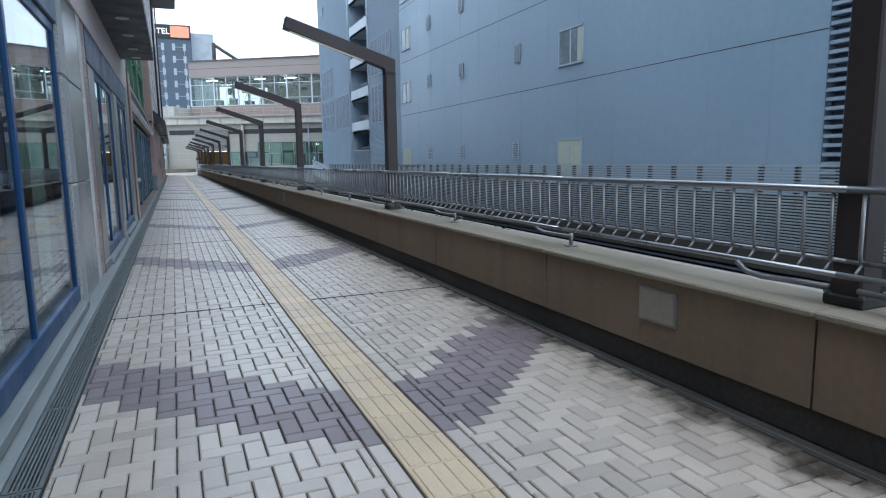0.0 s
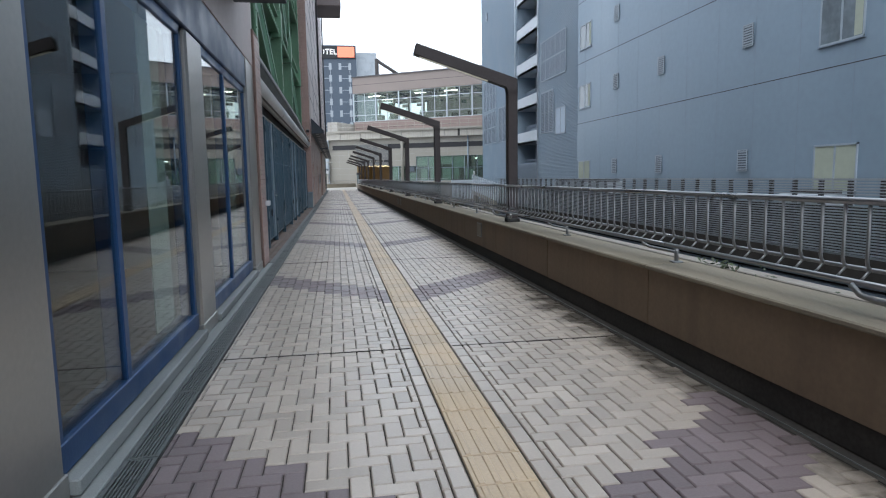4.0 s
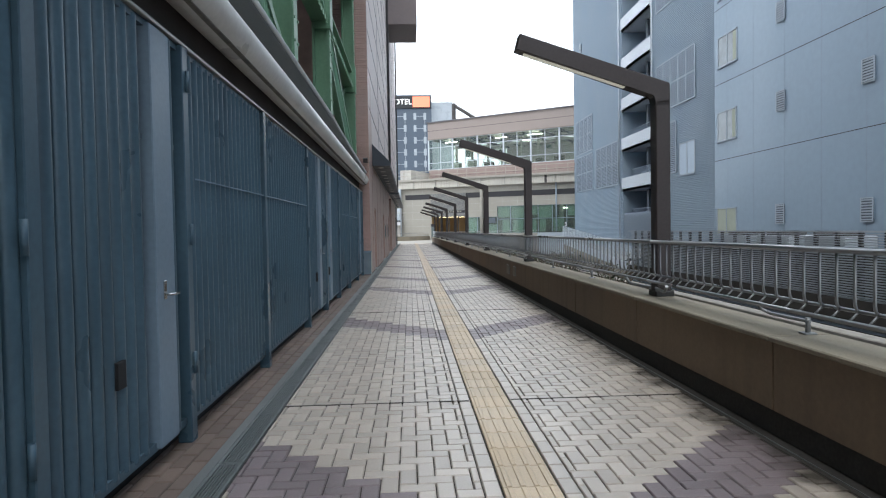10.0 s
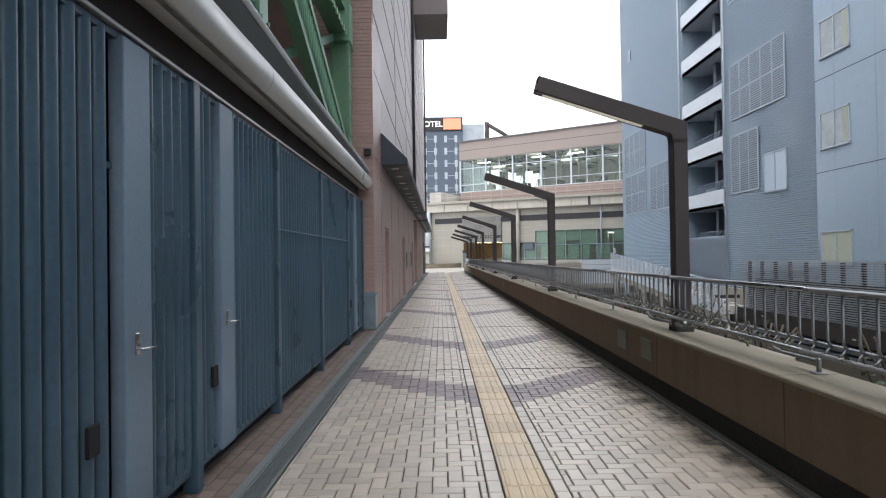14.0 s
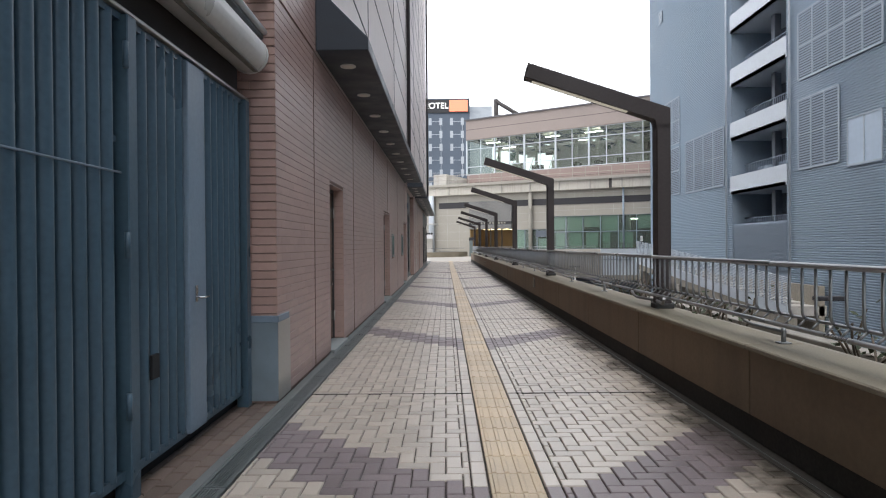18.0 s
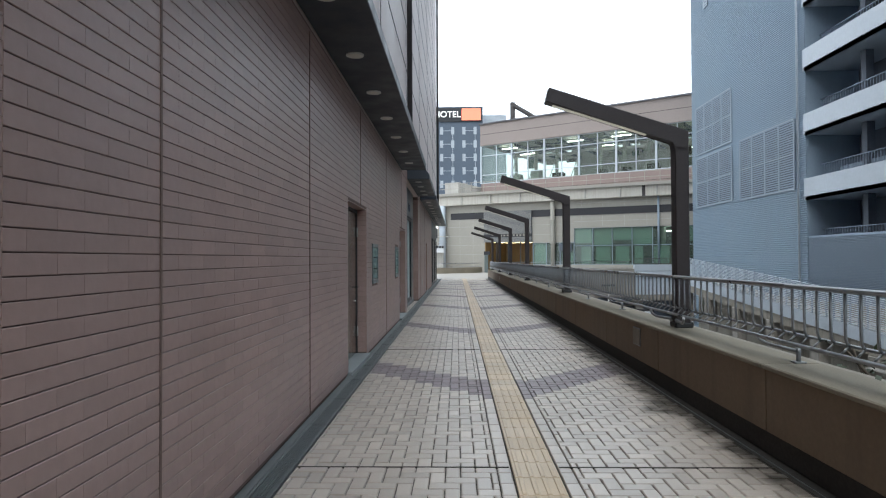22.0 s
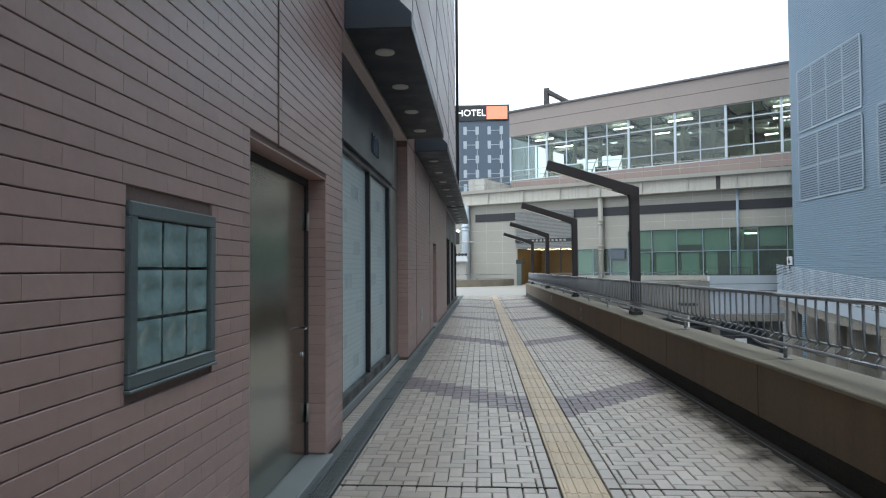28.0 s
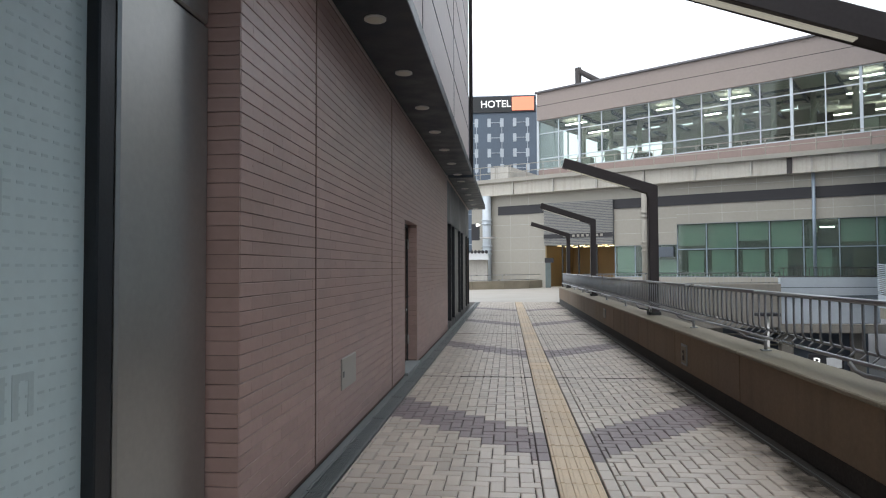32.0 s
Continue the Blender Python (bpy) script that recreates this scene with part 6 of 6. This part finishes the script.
part("lamp", boxes((-2.9, -2.65, 106.88, 106.9, 4.85, 4.98)), M["lamp"], sigbox)

# ---- small pieces: pavers, tactile tiles and wall tiles ----
def slab(sx, sy, h, b=0.006):
    """Verts and faces of a block sx by sy, its bottom at 0, with a bevelled top and no underside."""
    x, y = sx / 2, sy / 2
    v = [(-x, -y, -h), (x, -y, -h), (x, y, -h), (-x, y, -h), (-x, -y, -b), (x, -y, -b), (x, y, -b), (-x, y, -b),
         (-x + b, -y + b, 0), (x - b, -y + b, 0), (x - b, y - b, 0), (-x + b, y - b, 0)]
    f = [(8, 9, 10, 11)] + [(i + 4, (i + 1) % 4 + 4, (i + 1) % 4 + 8, i + 8) for i in range(4)] + [(i, (i + 1) % 4, (i + 1) % 4 + 4, i + 4) for i in range(4)]
    return v, f


def tile_slab(sx, sy, h, b):
    """A wall tile: bevelled long edges and tight, square ends."""
    x, y = sx / 2, sy / 2
    v = [(-x, -y, -h), (x, -y, -h), (x, y, -h), (-x, y, -h), (-x, -y, -b), (x, -y, -b), (x, y, -b), (-x, y, -b),
         (-x + 0.0003, -y + b, 0), (x - 0.0003, -y + b, 0), (x - 0.0003, y - b, 0), (-x + 0.0003, y - b, 0)]
    return v, slab(sx, sy, h, b)[1]


def piece_mesh(name, sx, sy, h, material, b=0.006, make=slab):
    v, f = make(sx, sy, h, b)
    me = bpy.data.meshes.new(name)
    me.from_pydata(v, [], f)
    me.materials.append(material)
    return me


def joined(name, places, h, material, parent, b=0.006, wall=False):
    """Many blocks in one mesh: places are (x, y, z, sx, sy)."""
    vs, fs = [], []
    for x, y, z, sx, sy in places:
        v, f = (tile_slab if wall else slab)(sx, sy, h, b)
        o = len(vs)
        vs += [(x + c, y + a, z + d) for a, d, c in v] if wall else [(x + a, y + d, z + c) for a, d, c in v]
        fs += [tuple(i + o for i in q) for q in f]
    me = bpy.data.meshes.new(name)
    me.from_pydata(vs, [], fs)
    me.materials.append(material)
    ob = new(name, me)
    ob.parent = parent
    return tagged(ob, kind="stuff")


def dark_at(x, y):
    for c in CHEVRONS:
        s = y - c - (abs(x) - 0.2)
        if -0.02 <= s <= 0.80:
            return True
    return False


U, rng = 0.1, random.Random(4)
light, dark, single = [], [], []
for i in range(-18, 19):
    for j in range(int(Y0 / U), int(Y1 / U)):
        s = (i - j) % 4
        if s == 0:
            x, y, sx, sy = (i + 1) * U, (j + 0.5) * U, 0.1935, 0.0935
        elif s == 3:
            x, y, sx, sy = (i + 0.5) * U, (j + 1) * U, 0.0935, 0.1935
        else:
            continue
        lo_, hi_ = x - sx / 2, x + sx / 2
        if lo_ < -1.625 or hi_ > 1.62 or (hi_ > -0.255 and lo_ < 0.255):
            if hi_ <= -0.255 or lo_ >= 0.255:
                if lo_ < -1.625:
                    lo_ = -1.625
                if hi_ > 1.62:
                    hi_ = 1.62
            elif lo_ < -0.255 < hi_:
                hi_ = -0.257
            elif lo_ < 0.255 < hi_:
                lo_ = 0.257
            else:
                continue
            if hi_ - lo_ < 0.02:
                continue
            x, sx = (lo_ + hi_) / 2, hi_ - lo_
        z = rng.uniform(-0.0025, 0.0015)
        full = abs(sx - 0.0935) < 1e-6 or abs(sx - 0.1935) < 1e-6
        q = (x, y, z, sx, sy)
        if full and 9.0 < y < 10.75:
            single.append(q)
        else:
            (dark if dark_at(x, y) else light).append(q)
for x in (-0.205, 0.205):
    k = 0
    while Y0 + k * 0.2 < Y1 - 0.1:
        y = Y0 + 0.1 + k * 0.2
        (dark if dark_at(x, y) else light).append((x, y, rng.uniform(-0.002, 0.001), 0.088, 0.193))
        k += 1
for k in range(int(4.8 / 0.1)):
    light.append((-1.927, 55.35 + k * 0.1, rng.uniform(-0.002, 0.001), 0.13, 0.0935))
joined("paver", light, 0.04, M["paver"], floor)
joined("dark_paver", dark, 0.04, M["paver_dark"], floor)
kinds = {}
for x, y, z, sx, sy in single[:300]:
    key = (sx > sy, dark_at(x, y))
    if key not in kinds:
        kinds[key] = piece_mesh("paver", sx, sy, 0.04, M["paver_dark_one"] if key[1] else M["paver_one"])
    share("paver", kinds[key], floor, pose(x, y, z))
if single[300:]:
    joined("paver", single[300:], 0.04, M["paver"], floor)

# tactile tiles: bars along the way, dots at the ends are not needed on the straight
v, f = slab(0.297, 0.297, 0.04, 0.004)
for i in range(4):
    x = -0.1125 + i * 0.075
    o = len(v)
    a, c, h = 0.0165, 0.142, 0.005
    v += [(x - a, -c, 0), (x + a, -c, 0), (x + a, c, 0), (x - a, c, 0), (x - a + 0.005, -c + 0.005, h), (x + a - 0.005, -c + 0.005, h), (x + a - 0.005, c - 0.005, h), (x - a + 0.005, c - 0.005, h)]
    f += [(o + 4, o + 5, o + 6, o + 7)] + [(o + p, o + (p + 1) % 4, o + (p + 1) % 4 + 4, o + p + 4) for p in range(4)]
me = bpy.data.meshes.new("tactile_tile")
me.from_pydata(v, [], f)
me.materials.append(M["tactile"])
k = 0
while Y0 + k * 0.3 < Y1:
    share("tactile_tile", me, floor, pose(0, Y0 + 0.15 + k * 0.3, rng.uniform(-0.0015, 0.0015)))
    k += 1

# red-brown bricks below the fence
red = []
for r in range(4):
    k = 0
    while 17.45 + k * 0.21 < 36.8:
        red.append((-2.22 + r * 0.105, 17.5 + k * 0.21 + (r % 2) * 0.1, rng.uniform(-0.002, 0.001), 0.098, 0.2))
        k += 1
joined("red_paver", red, 0.03, M["redbrick"], floor)


# wall tiles, about 300 x 75 mm
def tile_places(y0, y1, holes, z0=0.03, z1=3.54, x=-1.85):
    out, r = [], 0
    z = z0 + 0.038
    while z < z1:
        y = y0 + (0.0 if r % 2 else 0.151)
        edge = y0
        while edge < y1 - 0.005:
            end = min(y, y1)
            cuts = [(edge, end)]
            for a, c, lo_, hi_ in holes:
                if lo_ < z + 0.034 and z - 0.034 < hi_:
                    cuts = [p for s, e in cuts for p in ((s, min(e, a)), (max(s, c), e)) if p[1] - p[0] > 0.012]
            for s, e in cuts:
                out.append((x, (s + e) / 2, z, e - s - 0.0006, 0.0698))
            edge, y = end, y + 0.302
        r += 1
        z += 0.0745
    return out


def tile_wall(parent, places, near, wide):
    full = [p for p in places if near[0] < p[1] < near[1] and abs(p[3] - wide) < 1e-4][:300]
    mesh = piece_mesh("tile", wide, 0.0698, 0.012, M["tile_one"], 0.002, tile_slab)
    turn = Matrix(((0, 0, 1, 0), (1, 0, 0, 0), (0, 1, 0, 0), (0, 0, 0, 1)))
    chosen = set(full)
    for p in full:
        share("tile", mesh, parent, Matrix.Translation((p[0], p[1], p[2])) @ turn)
    joined("tile", [p for p in places if p not in chosen], 0.012, M["tile"], parent, 0.002, True)


HIGH = tile_places(36.9, 38.58, (), 3.55, 6.2, -1.846) + tile_places(53.72, 55.38, (), 3.55, 4.75, -1.846)
tile_wall(wall_1, tile_places(36.9, 55.3, HOLES_1) + HIGH, (49.5, 52.0), 0.3014)
tile_wall(wall_2, tile_places(60.12, 71.4, HOLES_2) + tile_places(60.12, 61.18, (), 3.55, 4.75, -1.846), (60.2, 62.5), 0.3014)
south = []
for r in range(300):
    for k in range(4):
        south.append((-1.998 - k * 0.302 if r % 2 else -1.92 - k * 0.302 + (0 if k else 0.0), 36.9, 0.068 + r * 0.0745))
vs, fs = [], []
for x, y, z in south:
    x1 = min(x + 0.15, -1.851)
    o = len(vs)
    vs += [(x - 0.15, y, z - 0.035), (x1, y, z - 0.035), (x1, y, z + 0.035), (x - 0.15, y, z + 0.035),
           (x - 0.146, y - 0.012, z - 0.031), (x1 - 0.001, y - 0.012, z - 0.031), (x1 - 0.001, y - 0.012, z + 0.031), (x - 0.146, y - 0.012, z + 0.031)]
    fs += [(o + 4, o + 5, o + 6, o + 7)] + [(o + i, o + (i + 1) % 4, o + (i + 1) % 4 + 4, o + i + 4) for i in range(4)]
me = bpy.data.meshes.new("tile")
me.from_pydata(vs, [], fs)
me.materials.append(M["tile"])
ob = tagged(new("tile", me), kind="stuff")
ob.parent = wall_south
joined("tile", tile_places(8.5, 8.92, (), x=GX + 0.042) + tile_places(16.76, 17.4, ()), 0.012, M["tile"], pier_back, 0.004, True)
bm = bmesh.new()
for r in range(46):
    box(bm, -2.5, -1.852, 60.108, 60.12, 0.033 + r * 0.0745, 0.103 + r * 0.0745)
tagged(part("tile", bm, M["tile"], wall_return), kind="stuff")
